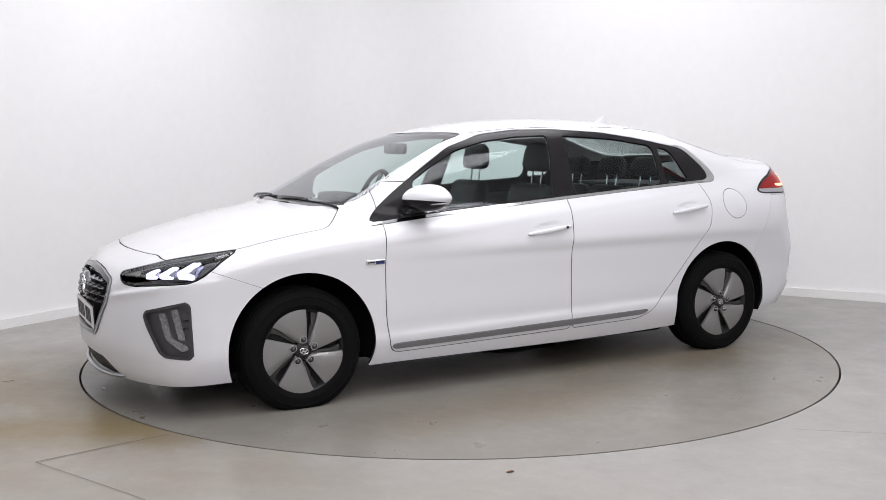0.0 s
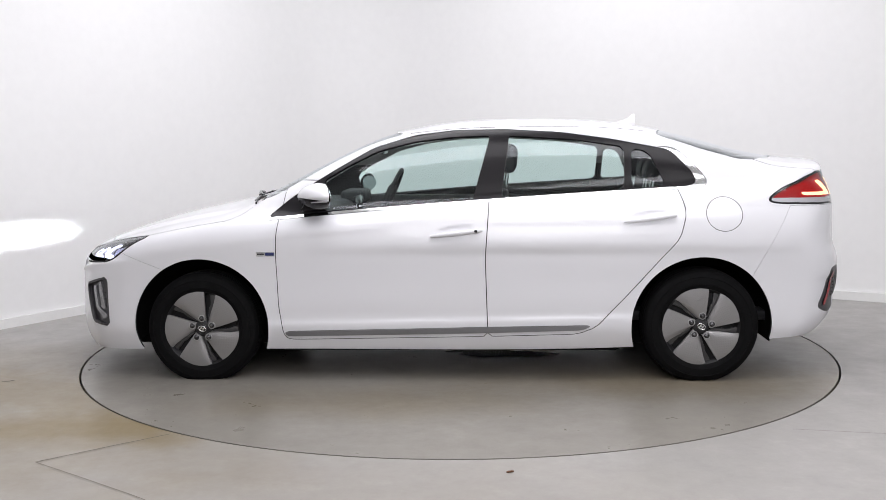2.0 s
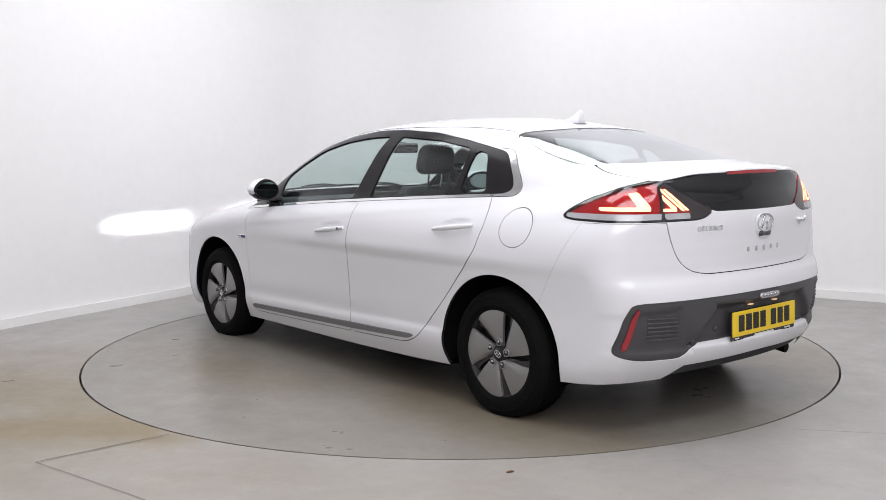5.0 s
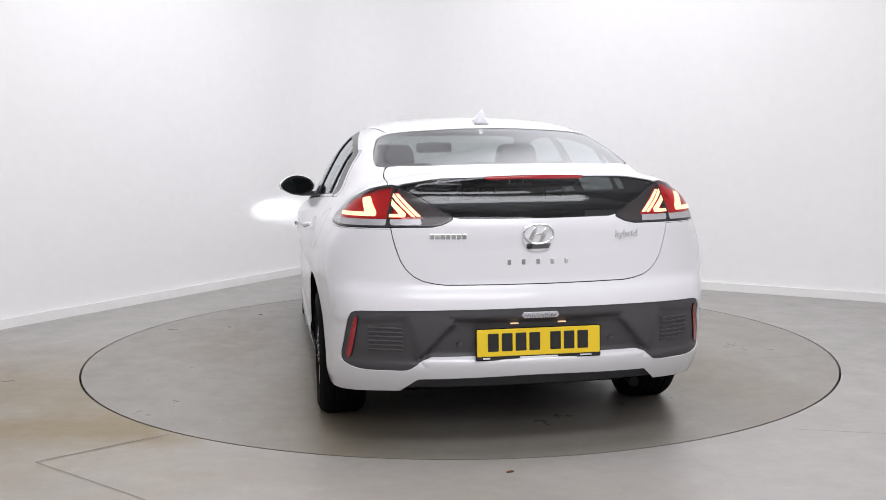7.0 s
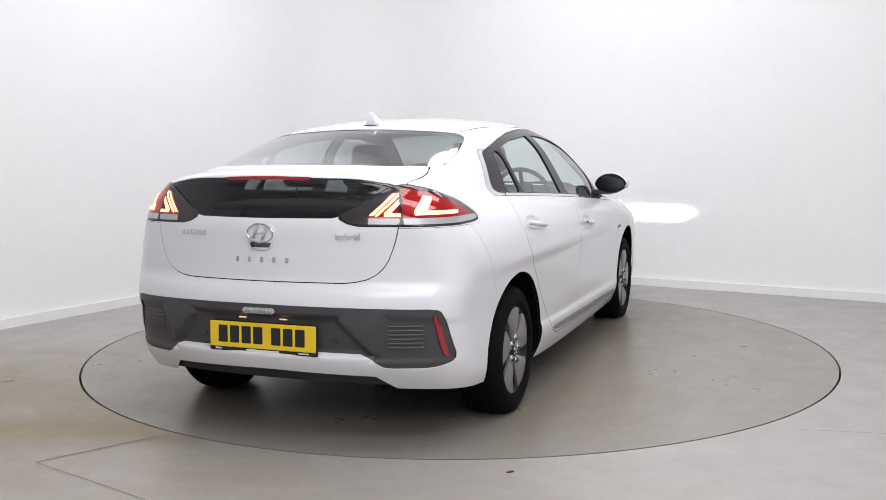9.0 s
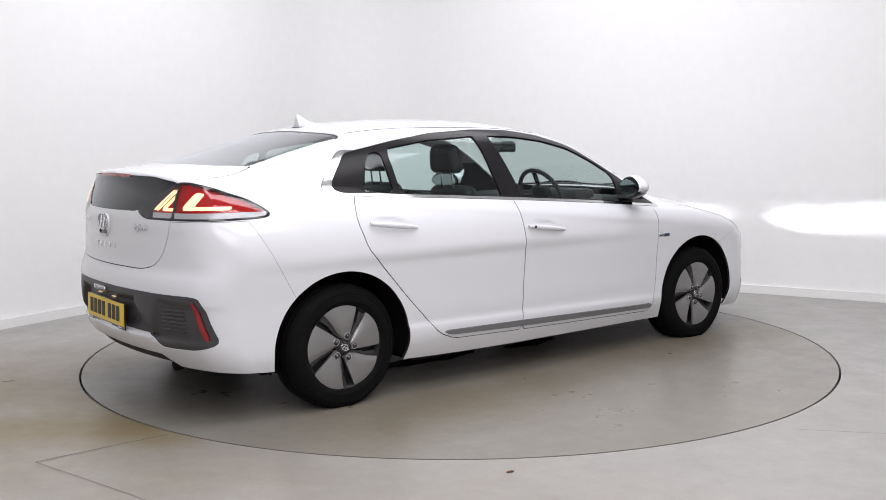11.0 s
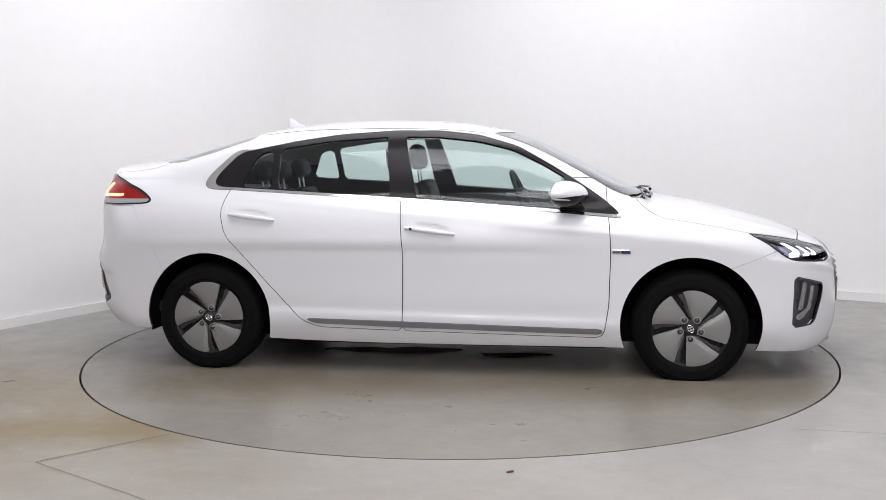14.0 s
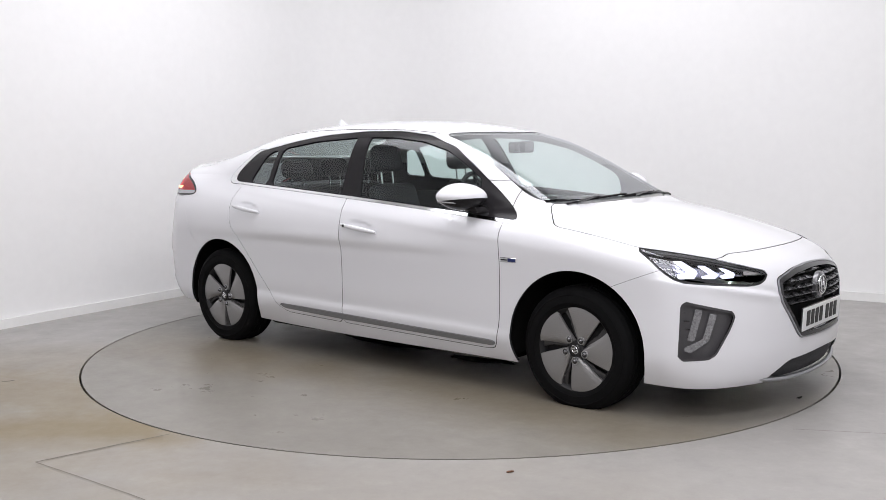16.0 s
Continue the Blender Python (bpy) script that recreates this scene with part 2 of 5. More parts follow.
def cut(mesh, val):
    """Split a skin where val (a number a point) is zero: the part below zero, and the rest."""
    p, g, t = mesh
    neg = val[t] < 0
    k = neg.sum(1)
    low, high, mixed = [t[k == 3]], [t[k == 0]], t[(k == 1) | (k == 2)]
    if len(mixed):
        mneg = val[mixed] < 0
        lone_neg = mneg.sum(1) == 1
        lone = np.where(lone_neg[:, None], mneg, ~mneg)
        first = lone.argmax(1)
        r = np.arange(len(mixed))
        a, b, c = mixed[r, first], mixed[r, (first + 1) % 3], mixed[r, (first + 2) % 3]
        edges = np.concatenate([np.stack([a, b], 1), np.stack([a, c], 1)])
        edges.sort(axis=1)
        u, inv = np.unique(edges, axis=0, return_inverse=True)
        inv = inv.reshape(-1)
        w = val[u[:, 0]] / (val[u[:, 0]] - val[u[:, 1]])
        np_ = p[u[:, 0]] * (1 - w[:, None]) + p[u[:, 1]] * w[:, None]
        ng = g[u[:, 0]] * (1 - w[:, None]) + g[u[:, 1]] * w[:, None]
        ab, ac = inv[:len(a)] + len(p), inv[len(a):] + len(p)
        p, g = np.concatenate([p, np_]), np.concatenate([g, ng])
        one = np.stack([a, ab, ac], 1)
        two = np.concatenate([np.stack([ab, b, c], 1), np.stack([ab, c, ac], 1)])
        l2 = np.concatenate([lone_neg, lone_neg])
        low += [one[lone_neg], two[~l2]]
        high += [one[~lone_neg], two[l2]]
    return tidy(p, g, np.concatenate(low)), tidy(p, g, np.concatenate(high))


def tidy(p, g, t):
    used = np.unique(t)
    new_i = np.zeros(len(p), int)
    new_i[used] = np.arange(len(used))
    return p[used], g[used], new_i[t]


def rounded(pts, times=2, r=0.022):
    """Trim a polygon's corners, by at most r."""
    q = np.array(pts, float)
    for _ in range(times):
        nx = np.roll(q, -1, 0)
        ln = np.maximum(np.linalg.norm(nx - q, axis=1), 1e-9)
        k = np.minimum(0.25, r / ln)[:, None]
        q = np.stack([q * (1 - k) + nx * k, q * k + nx * (1 - k)], 1).reshape(-1, 2)
        r *= 0.4
    return q


def inside(poly, u, v):
    """Signed distance to a polygon, below zero inside."""
    d = np.full(u.shape, 1e9)
    odd = np.zeros(u.shape, bool)
    for (ax, ay), (bx, by) in zip(poly, np.roll(poly, -1, 0)):
        ex, ey = bx - ax, by - ay
        wx, wy = u - ax, v - ay
        h = np.clip((wx * ex + wy * ey) / max(ex * ex + ey * ey, 1e-12), 0, 1)
        d = np.minimum(d, (wx - ex * h) ** 2 + (wy - ey * h) ** 2)
        c = (ay > v) != (by > v)
        if ey:
            odd ^= c & (u < ax + (v - ay) / ey * ex)
    return np.where(odd, -1, 1) * np.sqrt(d)


def region(mesh, poly, view, only=None, soft=2):
    p = mesh[0]
    x, y, z = p.T
    u, v = {"side": (x, z), "front": (0.7 * (x - y), z), "rear": (0.7 * (-x - y), z), "across": (y, z), "plan": (x, y)}[view]
    poly = rounded(poly, soft) if soft else np.array(poly, float)
    if view in ("across", "plan") and len(poly):
        v_or_u = 0 if view == "across" else 1
        if np.abs(np.array(poly)[:, v_or_u]).min() < 0.08:
            u = np.maximum(u, 0.05) if view == "across" else u
            v = np.maximum(v, 0.05) if view == "plan" else v
    d = inside(poly, u, v)
    if only is not None:
        d = np.where(only(x, y, z), d, 0.5)
    return d


def take(mesh, d, gap=0.005):
    """The piece inside, and the rest, with an open joint between."""
    a, _ = cut(mesh, d + gap / 2)
    p = mesh
    _, b = cut(p, d - gap / 2)
    return a, b


def shift(mesh, depth):
    return mesh[0] + mesh[1] * depth, mesh[1], mesh[2]


def mirrored(mesh):
    f = np.array([1, -1, 1])
    return mesh[0] * f, mesh[1] * f, mesh[2][:, ::-1]


def both(mesh):
    m = mirrored(mesh)
    return np.concatenate([mesh[0], m[0]]), np.concatenate([mesh[1], m[1]]), np.concatenate([mesh[2], m[2] + len(mesh[0])])


def lip(mesh, depth, way=None):
    """A rim folded inwards from the open edges of a skin."""
    p, g, t = mesh
    e = np.concatenate([t[:, [0, 1]], t[:, [1, 2]], t[:, [2, 0]]])
    key = np.sort(e, 1)
    _, first, count = np.unique(key, axis=0, return_index=True, return_counts=True)
    e = e[first[count == 1]]
    e = e[(p[e[:, 0], 1] > 0.004) | (p[e[:, 1], 1] > 0.004)]
    drop = -g * depth if way is None else np.tile(np.array(way) * depth, (len(p), 1))
    n = len(e)
    q = np.concatenate([p[e[:, 0]], p[e[:, 1]], (p + drop)[e[:, 1]], (p + drop)[e[:, 0]]])
    i = np.arange(n)
    quad = np.stack([i + n, i, i + 3 * n, i + 2 * n], 1)
    tr = np.concatenate([quad[:, [0, 1, 2]], quad[:, [0, 2, 3]]])
    fn = np.cross(q[tr[:n, 1]] - q[tr[:n, 0]], q[tr[:n, 2]] - q[tr[:n, 0]])
    fn = fn / np.maximum(np.linalg.norm(fn, axis=1), 1e-9)[:, None]
    return np.concatenate([p, q]), np.concatenate([g, np.tile(fn, (4, 1))]), np.concatenate([t, tr + len(p)])


def skin(name, mesh, mat, parent=None, label=""):
    me = bpy.data.meshes.new(name)
    p, g, t = mesh
    me.from_pydata(p.tolist(), [], t.tolist())
    me.polygons.foreach_set("use_smooth", [True] * len(me.polygons))
    n = g / np.maximum(np.linalg.norm(g, axis=1), 1e-9)[:, None]
    me.normals_split_custom_set_from_vertices(n.tolist())
    me.materials.append(mat)
    ob = new(name, me)
    ob.parent = parent
    if label:
        tagged(ob, label)
    return ob


def part(name, bm, mat, parent=None, label="", m=None, smooth=True):
    me = bpy.data.meshes.new(name)
    if smooth:
        for fc in bm.faces:
            fc.smooth = True
        for e in bm.edges:
            if len(e.link_faces) == 2 and e.calc_face_angle(0) > 0.6:
                e.smooth = False
    bm.to_mesh(me)
    bm.free()
    me.materials.append(mat)
    ob = new(name, me)
    ob.parent = parent
    if m is not None:
        ob.matrix_basis = m
    if label:
        tagged(ob, label)
    return ob


def again(ob, name, parent, m):
    """The same mesh once more as another part."""
    o = new(name, ob.data)
    o.parent = parent
    o.matrix_basis = m
    return o


def block(sx, sy, sz, r=0.01, seg=2, at=(0, 0, 0), taper=None):
    bm = bmesh.new()
    bmesh.ops.create_cube(bm, size=1)
    for v in bm.verts:
        v.co = Vector((v.co.x * sx, v.co.y * sy, v.co.z * sz))
        if taper and v.co.z > 0:
            v.co.x, v.co.y = v.co.x * taper[0] + (taper[2] if len(taper) > 2 else 0), v.co.y * taper[1]
    if r:
        bmesh.ops.bevel(bm, geom=bm.edges[:], offset=r, segments=seg, affect="EDGES", profile=0.5)
    bmesh.ops.translate(bm, verts=bm.verts, vec=at)
    return bm


def lathe(profile, n=64):
    """Turn (radius, offset along y) pairs round the y axis."""
    bm = bmesh.new()
    rings = []
    for r, o in profile:
        rings.append([bm.verts.new((r * math.cos(2 * math.pi * i / n), o, r * math.sin(2 * math.pi * i / n))) for i in range(n)]
                     if r > 1e-6 else [bm.verts.new((0, o, 0))])
    for a, b in zip(rings, rings[1:]):
        for i in range(n):
            j = (i + 1) % n
            if len(a) == 1:
                bm.faces.new((a[0], b[j], b[i]))
            elif len(b) == 1:
                bm.faces.new((a[i], a[j], b[0]))
            else:
                bm.faces.new((a[i], a[j], b[j], b[i]))
    bmesh.ops.recalc_face_normals(bm, faces=bm.faces)
    return bm


def slab(pts, depth, r=0.0, axes=((1, 0, 0), (0, 0, 1)), at=(0, 0, 0)):
    """A flat outline in the two axes given, made thick along their normal."""
    a, b = Vector(axes[0]), Vector(axes[1])
    n = a.cross(b)
    bm = bmesh.new()
    lo = [bm.verts.new(Vector(at) + a * u + b * v - n * depth / 2) for u, v in pts]
    hi = [bm.verts.new(Vector(at) + a * u + b * v + n * depth / 2) for u, v in pts]
    bm.faces.new(lo[::-1])
    bm.faces.new(hi)
    for i in range(len(pts)):
        j = (i + 1) % len(pts)
        bm.faces.new((lo[i], lo[j], hi[j], hi[i]))
    bmesh.ops.recalc_face_normals(bm, faces=bm.faces)
    if r:
        bmesh.ops.bevel(bm, geom=bm.edges[:], offset=r, segments=2, affect="EDGES", profile=0.5)
    return bm


def tube(path, r, n=10, closed=False):
    """A round bar along a path of points; r is one radius or one a point."""
    pts = [Vector(q) for q in path]
    rs = r if isinstance(r, (list, tuple)) else [r] * len(pts)
    bm = bmesh.new()
    rings = []
    for i, q in enumerate(pts):
        if closed:
            d = pts[(i + 1) % len(pts)] - pts[i - 1]
        else:
            d = pts[min(i + 1, len(pts) - 1)] - pts[max(i - 1, 0)]
        d.normalize()
        up = Vector((0, 0, 1)) if abs(d.z) < 0.9 else Vector((1, 0, 0))
        a = d.cross(up).normalized()
        b = a.cross(d)
        rings.append([bm.verts.new(q + (a * math.cos(2 * math.pi * k / n) + b * math.sin(2 * math.pi * k / n)) * rs[i]) for k in range(n)])
    pairs = list(zip(rings, rings[1:])) + ([(rings[-1], rings[0])] if closed else [])
    for a, b in pairs:
        for k in range(n):
            j = (k + 1) % n
            bm.faces.new((a[k], a[j], b[j], b[k]))
    if not closed:
        bm.faces.new(rings[0][::-1])
        bm.faces.new(rings[-1])
    bmesh.ops.recalc_face_normals(bm, faces=bm.faces)
    return bm


def on_skin(x=None, y=None, z=None):
    """The point of the body's skin over two given coordinates; the third is found from outside."""
    s = np.linspace(0, 1, 4001)
    if x is None:
        q = np.stack([2.4 - s * 4.8, np.full(4001, y), np.full(4001, z)], 1)
    elif y is None:
        q = np.stack([np.full(4001, x), 1.0 - s, np.full(4001, z)], 1)
    else:
        q = np.stack([np.full(4001, x), np.full(4001, y), 1.6 - s * 1.5], 1)
    v = solid(q[:, 0], q[:, 1], q[:, 2])
    i = int((v < 0).argmax())
    return Vector(q[i])


def on_tail(y, z):
    s = np.linspace(-2.4, 0, 4001)
    v = solid(s, np.full(4001, y), np.full(4001, z))
    return Vector((float(s[int((v < 0).argmax())]), y, z))


# ---- the car's outer form: a smooth solid, given by curves ----


def curve(pts):
    """A smooth curve through (u, value) pairs, u rising."""
    us = np.array([q[0] for q in pts], float)
    vs = np.array([q[1] for q in pts], float)
    ds = np.gradient(vs, us)

    def value(u):
        u = np.clip(u, us[0], us[-1])
        i = np.clip(np.searchsorted(us, u) - 1, 0, len(us) - 2)
        w = us[i + 1] - us[i]
        s = (u - us[i]) / w
        return ((2 * s**3 - 3 * s**2 + 1) * vs[i] + (s**3 - 2 * s**2 + s) * w * ds[i]
                + (-2 * s**3 + 3 * s**2) * vs[i + 1] + (s**3 - s**2) * w * ds[i + 1])
    return value


def smax(a, b, k):
    q = np.maximum(k - np.abs(a - b), 0) / k
    return np.maximum(a, b) + q * q * k * 0.25


def smin(a, b, k):
    return -smax(-a, -b, k)


DECK = curve([(-2.3, 1.150), (-2.0, 1.163), (-1.7, 1.154), (-1.3, 1.13), (-0.9, 1.11), (-0.2, 1.075), (0.5, 1.03), (1.0, 0.995),
              (1.2, 0.975), (1.35, 0.95), (1.57, 0.905), (1.75, 0.86), (1.93, 0.805), (2.08, 0.745), (2.2, 0.68), (2.32, 0.58)])
ROOF = curve([(-2.3, 1.164), (-2.15, 1.176), (-1.91, 1.203), (-1.67, 1.250), (-1.42, 1.318), (-1.18, 1.377), (-0.97, 1.411), (-0.56, 1.438),
              (-0.31, 1.438), (-0.04, 1.425), (0.13, 1.404), (0.36, 1.355), (0.64, 1.239), (0.81, 1.155), (0.98, 1.068), (1.15, 0.977), (1.4, 0.82), (1.8, 0.55), (2.3, 0.2)])
SIDE = curve([(-2.3, 0.79), (-2.0, 0.83), (-1.6, 0.875), (-1.0, 0.903), (0.0, 0.912), (1.0, 0.902), (1.6, 0.885), (2.0, 0.85), (2.3, 0.80)])
TUCK = curve([(0.10, 0.12), (0.20, 0.055), (0.28, 0.024), (0.40, 0.016), (0.55, 0.014), (0.68, 0.006), (0.79, 0.0), (0.87, 0.014), (0.95, 0.050), (1.02, 0.10), (1.1, 0.17)])
WAIST = curve([(-2.3, 0.62), (-2.0, 0.675), (-1.7, 0.735), (-1.36, 0.776), (-1.0, 0.799), (-0.2, 0.811), (0.5, 0.788), (1.0, 0.735), (1.4, 0.66)])
TAIL = curve([(0.15, 2.00), (0.26, 2.13), (0.36, 2.205), (0.46, 2.235), (0.60, 2.238), (0.68, 2.225), (0.75, 2.195), (0.85, 2.185), (0.98, 2.175),
              (1.05, 2.150), (1.10, 2.130), (1.140, 2.138), (1.175, 2.152), (1.3, 2.08)])
NOSE = curve([(0.12, 2.165), (0.20, 2.222), (0.30, 2.248), (0.42, 2.248), (0.55, 2.24), (0.65, 2.225), (0.72, 2.20), (0.8, 2.12), (1.0, 1.9)])


def solid(x, y, z):
    """Below zero inside the body. y is taken from the middle."""
    y = np.abs(y)
    crease = 0.885 - 0.0957 * x
    amid = 1 / (1 + np.exp(np.clip((np.abs(x + 0.2) - 1.15) / 0.08, -30, 30)))
    fold = 0.0035 * np.tanh((z - crease) / 0.016) * np.exp(-((z - crease) / 0.12) ** 2)
    fold = (fold + 0.004 * np.tanh((0.355 - 0.02 * x - z) / 0.014) * np.exp(-((z - 0.355) / 0.10) ** 2)) * amid
    rear = 1 / (1 + np.exp(np.clip((x + 1.75) / 0.07, -30, 30)))
    cups = sum(np.exp(-(((x - cx) / 0.085) ** 2 + ((z - cz - 0.13 * (cx - x)) / 0.021) ** 2) ** 2) for cx, cz in ((-0.045, 0.838), (-1.065, 0.908)))
    fold = fold - 0.012 * cups + 0.045 * rear * np.clip((z - 0.95) / 0.12, 0, 1)
    side = y - (SIDE(x) - TUCK(z) + fold)
    ledge = z - 0.502 - 0.207 * y
    ledge = -0.012 * np.tanh(ledge / 0.009) * np.exp(-(ledge / 0.032) ** 2) / (1 + np.exp(np.clip((0.43 - y) / 0.02, -30, 30)))
    nose = (x - (NOSE(z) + ledge - 0.006 - 0.32 * y**2 - 0.16 * y**4 - 0.12 * y**6)) * 0.92
    # rear bumper insert: a hollow round the plate, and a scoop in each wing
    well = np.maximum(np.maximum(z - 0.578, 0.425 - z), (y - 0.345 - 0.95 * np.clip(0.565 - z, 0, 1)) * 0.72)
    scoop = np.maximum(np.maximum(z - 0.592 + 0.10 * (y - 0.5), 0.402 - z), np.maximum((0.545 - 0.35 * (0.58 - z) - y) * 0.9, y - 0.90))
    well = 0.040 / (1 + np.exp(np.clip(well / 0.006, -30, 30))) + 0.016 / (1 + np.exp(np.clip(scoop / 0.007, -30, 30)))
    tail = (-x - (TAIL(z) - 0.24 * y**2 - 0.22 * y**6 - well)) * 0.95
    ridge = y - (0.60 - 0.11 * (x - 1.2))
    ridge = 0.006 * np.tanh(-ridge / 0.02) * np.exp(-(ridge / 0.11) ** 2) / (1 + np.exp(np.clip((1.25 - x) / 0.04, -30, 30)))
    top = (z - (DECK(x) - (0.13 - 0.05 * rear) * y**2 + ridge)) * 0.95
    low = smax(smax(side, top, 0.10), smax(nose, tail, 0.05), 0.09)
    rise = z - 1.0
    gside = (y - (WAIST(x) - 0.435 * rise - 0.27 * rise**2)) * 0.90
    fore = 1 / (1 + np.exp(np.clip((0.30 - x) / 0.08, -30, 30)))
    gtop = (z - (ROOF(x) - (0.13 - 0.065 * fore) * y**2 - 0.1 * y**4)) * 0.90
    cab = smax(smax(gside, gtop, 0.12), tail, 0.05)
    cab = smax(cab, 0.75 - z, 0.05)
    return smin(low, cab, 0.05)


# ---- the room ----
RING = 2.267           # radius of the hole; the disc is a little smaller
TURN = Matrix.Rotation(radians(ROOM_TURN), 4, "Z")


def build_room():
    dx, dy, r = WALL_X, WALL_Y, CORNER_R
    arc = [(dx - r + r * math.cos(a), dy - r + r * math.sin(a)) for a in np.linspace(0, math.pi / 2, 17)]
    line = [(dx, -6.4)] + arc + [(-8.0, dy)]
    back = [(-8.0, dy), (-8.0, -6.4), (dx, -6.4)]

    def strip(line, z0, z1, thick):
        bm = bmesh.new()
        n = len(line)
        off = []
        for i, q in enumerate(line):
            a = Vector(line[max(i - 1, 0)])
            b = Vector(line[min(i + 1, n - 1)])
            t = (b - a).normalized()
            off.append(Vector(q) + Vector((t.y, -t.x)) * thick)
        low_in = [bm.verts.new((x, y, z0)) for x, y in line]
        top_in = [bm.verts.new((x, y, z1)) for x, y in line]
        low_out = [bm.verts.new((x, y, z0)) for x, y in off]
        top_out = [bm.verts.new((x, y, z1)) for x, y in off]
        for i in range(n - 1):
            for a, b in ((low_in, top_in), (top_in, top_out), (top_out, low_out), (low_out, low_in)):
                bm.faces.new((a[i], a[i + 1], b[i + 1], b[i]))
        for i in (0, n - 1):
            bm.faces.new((low_in[i], top_in[i], top_out[i], low_out[i]))
        bmesh.ops.recalc_face_normals(bm, faces=bm.faces)
        return bm

    turn = TURN
    for name, ln, lab in (("wall_studio", line, "white painted studio wall with a rounded corner"), ("wall_back", back, "white painted wall behind the turntable bay")):
        w = part(name, strip(ln, 0, ROOM_H, 0.15), WALL, m=turn)
        tagged(w, lab, "wall", kind="structure")
    inner = [(dx - 0.022, -6.35)] + [(dx - r + (r - 0.022) * math.cos(a), dy - r + (r - 0.022) * math.sin(a)) for a in np.linspace(0, math.pi / 2, 17)] + [(-7.9, dy - 0.022)]
    b = part("baseboard", strip(inner, 0, 0.07, 0.020), SKIRT, m=turn)
    tagged(b, "low white painted skirting board along the wall", "skirting", kind="structure")
    bm = bmesh.new()
    bmesh.ops.create_cube(bm, size=1)
    for v in bm.verts:
        v.co = Vector((-2.39 + v.co.x * 11.6, -1.59 + v.co.y * 10.0, ROOM_H + 0.06 + v.co.z * 0.1))
    c = part("ceiling", bm, WALL, m=turn, smooth=False)
    tagged(c, "plain white ceiling above the studio", "ceiling", kind="structure")


def ring_floor():
    """The studio floor with a round hole for the turntable."""
    bm = bmesh.new()
    n = 160
    inner = [bm.verts.new((RING * math.cos(2 * math.pi * i / n), RING * math.sin(2 * math.pi * i / n), 0)) for i in range(n)]
    deep = [bm.verts.new((RING * math.cos(2 * math.pi * i / n), RING * math.sin(2 * math.pi * i / n), -0.08)) for i in range(n)]
    outer = [bm.verts.new((14 * math.cos(2 * math.pi * i / n), 14 * math.sin(2 * math.pi * i / n), 0)) for i in range(n)]
    for i in range(n):
        j = (i + 1) % n
        bm.faces.new((inner[i], outer[i], outer[j], inner[j]))
        bm.faces.new((deep[i], inner[i], inner[j], deep[j]))
    f = part("floor", bm, FLOOR, smooth=False)
    tagged(f, "grey-beige sealed concrete studio floor with brown stains", "floor", kind="structure")
    bm = bmesh.new()
    bmesh.ops.create_cone(bm, cap_ends=True, segments=96, radius1=RING + 0.05, radius2=RING + 0.05, depth=0.02)
    bmesh.ops.translate(bm, verts=bm.verts, vec=(0, 0, -0.09))
    tagged(part("floor_pit", bm, GAP, smooth=False), "dark pit under the turntable", "floor", kind="structure")


def build_turntable():
    bm = bmesh.new()
    bmesh.ops.create_cone(bm, cap_ends=True, segments=192, radius1=RING - 0.012, radius2=RING - 0.012, depth=0.07)
    bmesh.ops.translate(bm, verts=bm.verts, vec=(0, 0, -0.035))
    t = new("turntable")
    part("disc", bm, TABLE, t, smooth=False)
    return tagged(t, "round motorised car turntable set flush in the floor", "turntable")


build_room()
ring_floor()
turntable = build_turntable()


# ---- the car ----
car = new("car")
tagged(car, "white five-door hybrid hatchback with dark bumper inserts on the turntable", "car")
CAR_X, CAR_Y, CAR_Z = 0.0154, 0.0685, -0.0158

SCREEN = [(0.345, -0.2), (0.345, 0.05), (0.33, 0.25), (0.268, 0.47), (0.285, 0.515), (0.60, 0.585), (0.93, 0.665), (1.02, 0.65), (1.085, 0.45), (1.125, 0.2), (1.13, 0.05), (1.13, -0.2)]
COWL = [(0.9, -0.2), (0.9, 0.60), (1.02, 0.665), (1.06, 0.63), (1.14, 0.45), (1.18, 0.2), (1.185, 0.05), (1.185, -0.2)]
BACKLIGHT = [(-1.215, -0.2), (-1.215, 0.05), (-1.205, 0.28), (-1.150, 0.515), (-1.18, 0.548), (-1.40, 0.590), (-1.58, 0.598), (-1.68, 0.560), (-1.80, 0.40), (-1.865, 0.2), (-1.89, 0.05), (-1.89, -0.2)]
DLO = [(0.985, 0.903), (0.89, 0.985), (0.789, 1.056), (0.604, 1.171), (0.417, 1.276), (0.191, 1.343), (-0.037, 1.369), (-0.297, 1.372), (-0.62, 1.352), (-0.877, 1.315),
       (-1.101, 1.272), (-1.205, 1.252), (-1.31, 1.135), (-1.334, 1.085), (-1.303, 1.060), (-0.76, 1.030), (-0.225, 0.997), (0.2, 0.968), (0.584, 0.938)]
QUARTER = [(-1.12, 1.266), (-1.213, 1.268), (-1.262, 1.238), (-1.375, 1.115), (-1.392, 1.075), (-1.36, 1.046), (-1.249, 1.042), (-1.20, 1.05)]
PANE_F = [(0.68, 0.938), (0.69, 1.098), (0.56, 1.174), (0.39, 1.258), (0.19, 1.308), (-0.03, 1.332), (-0.205, 1.337), (-0.224, 1.336), (-0.222, 1.318), (-0.140, 1.02), (-0.136, 0.999), (-0.118, 0.997)]
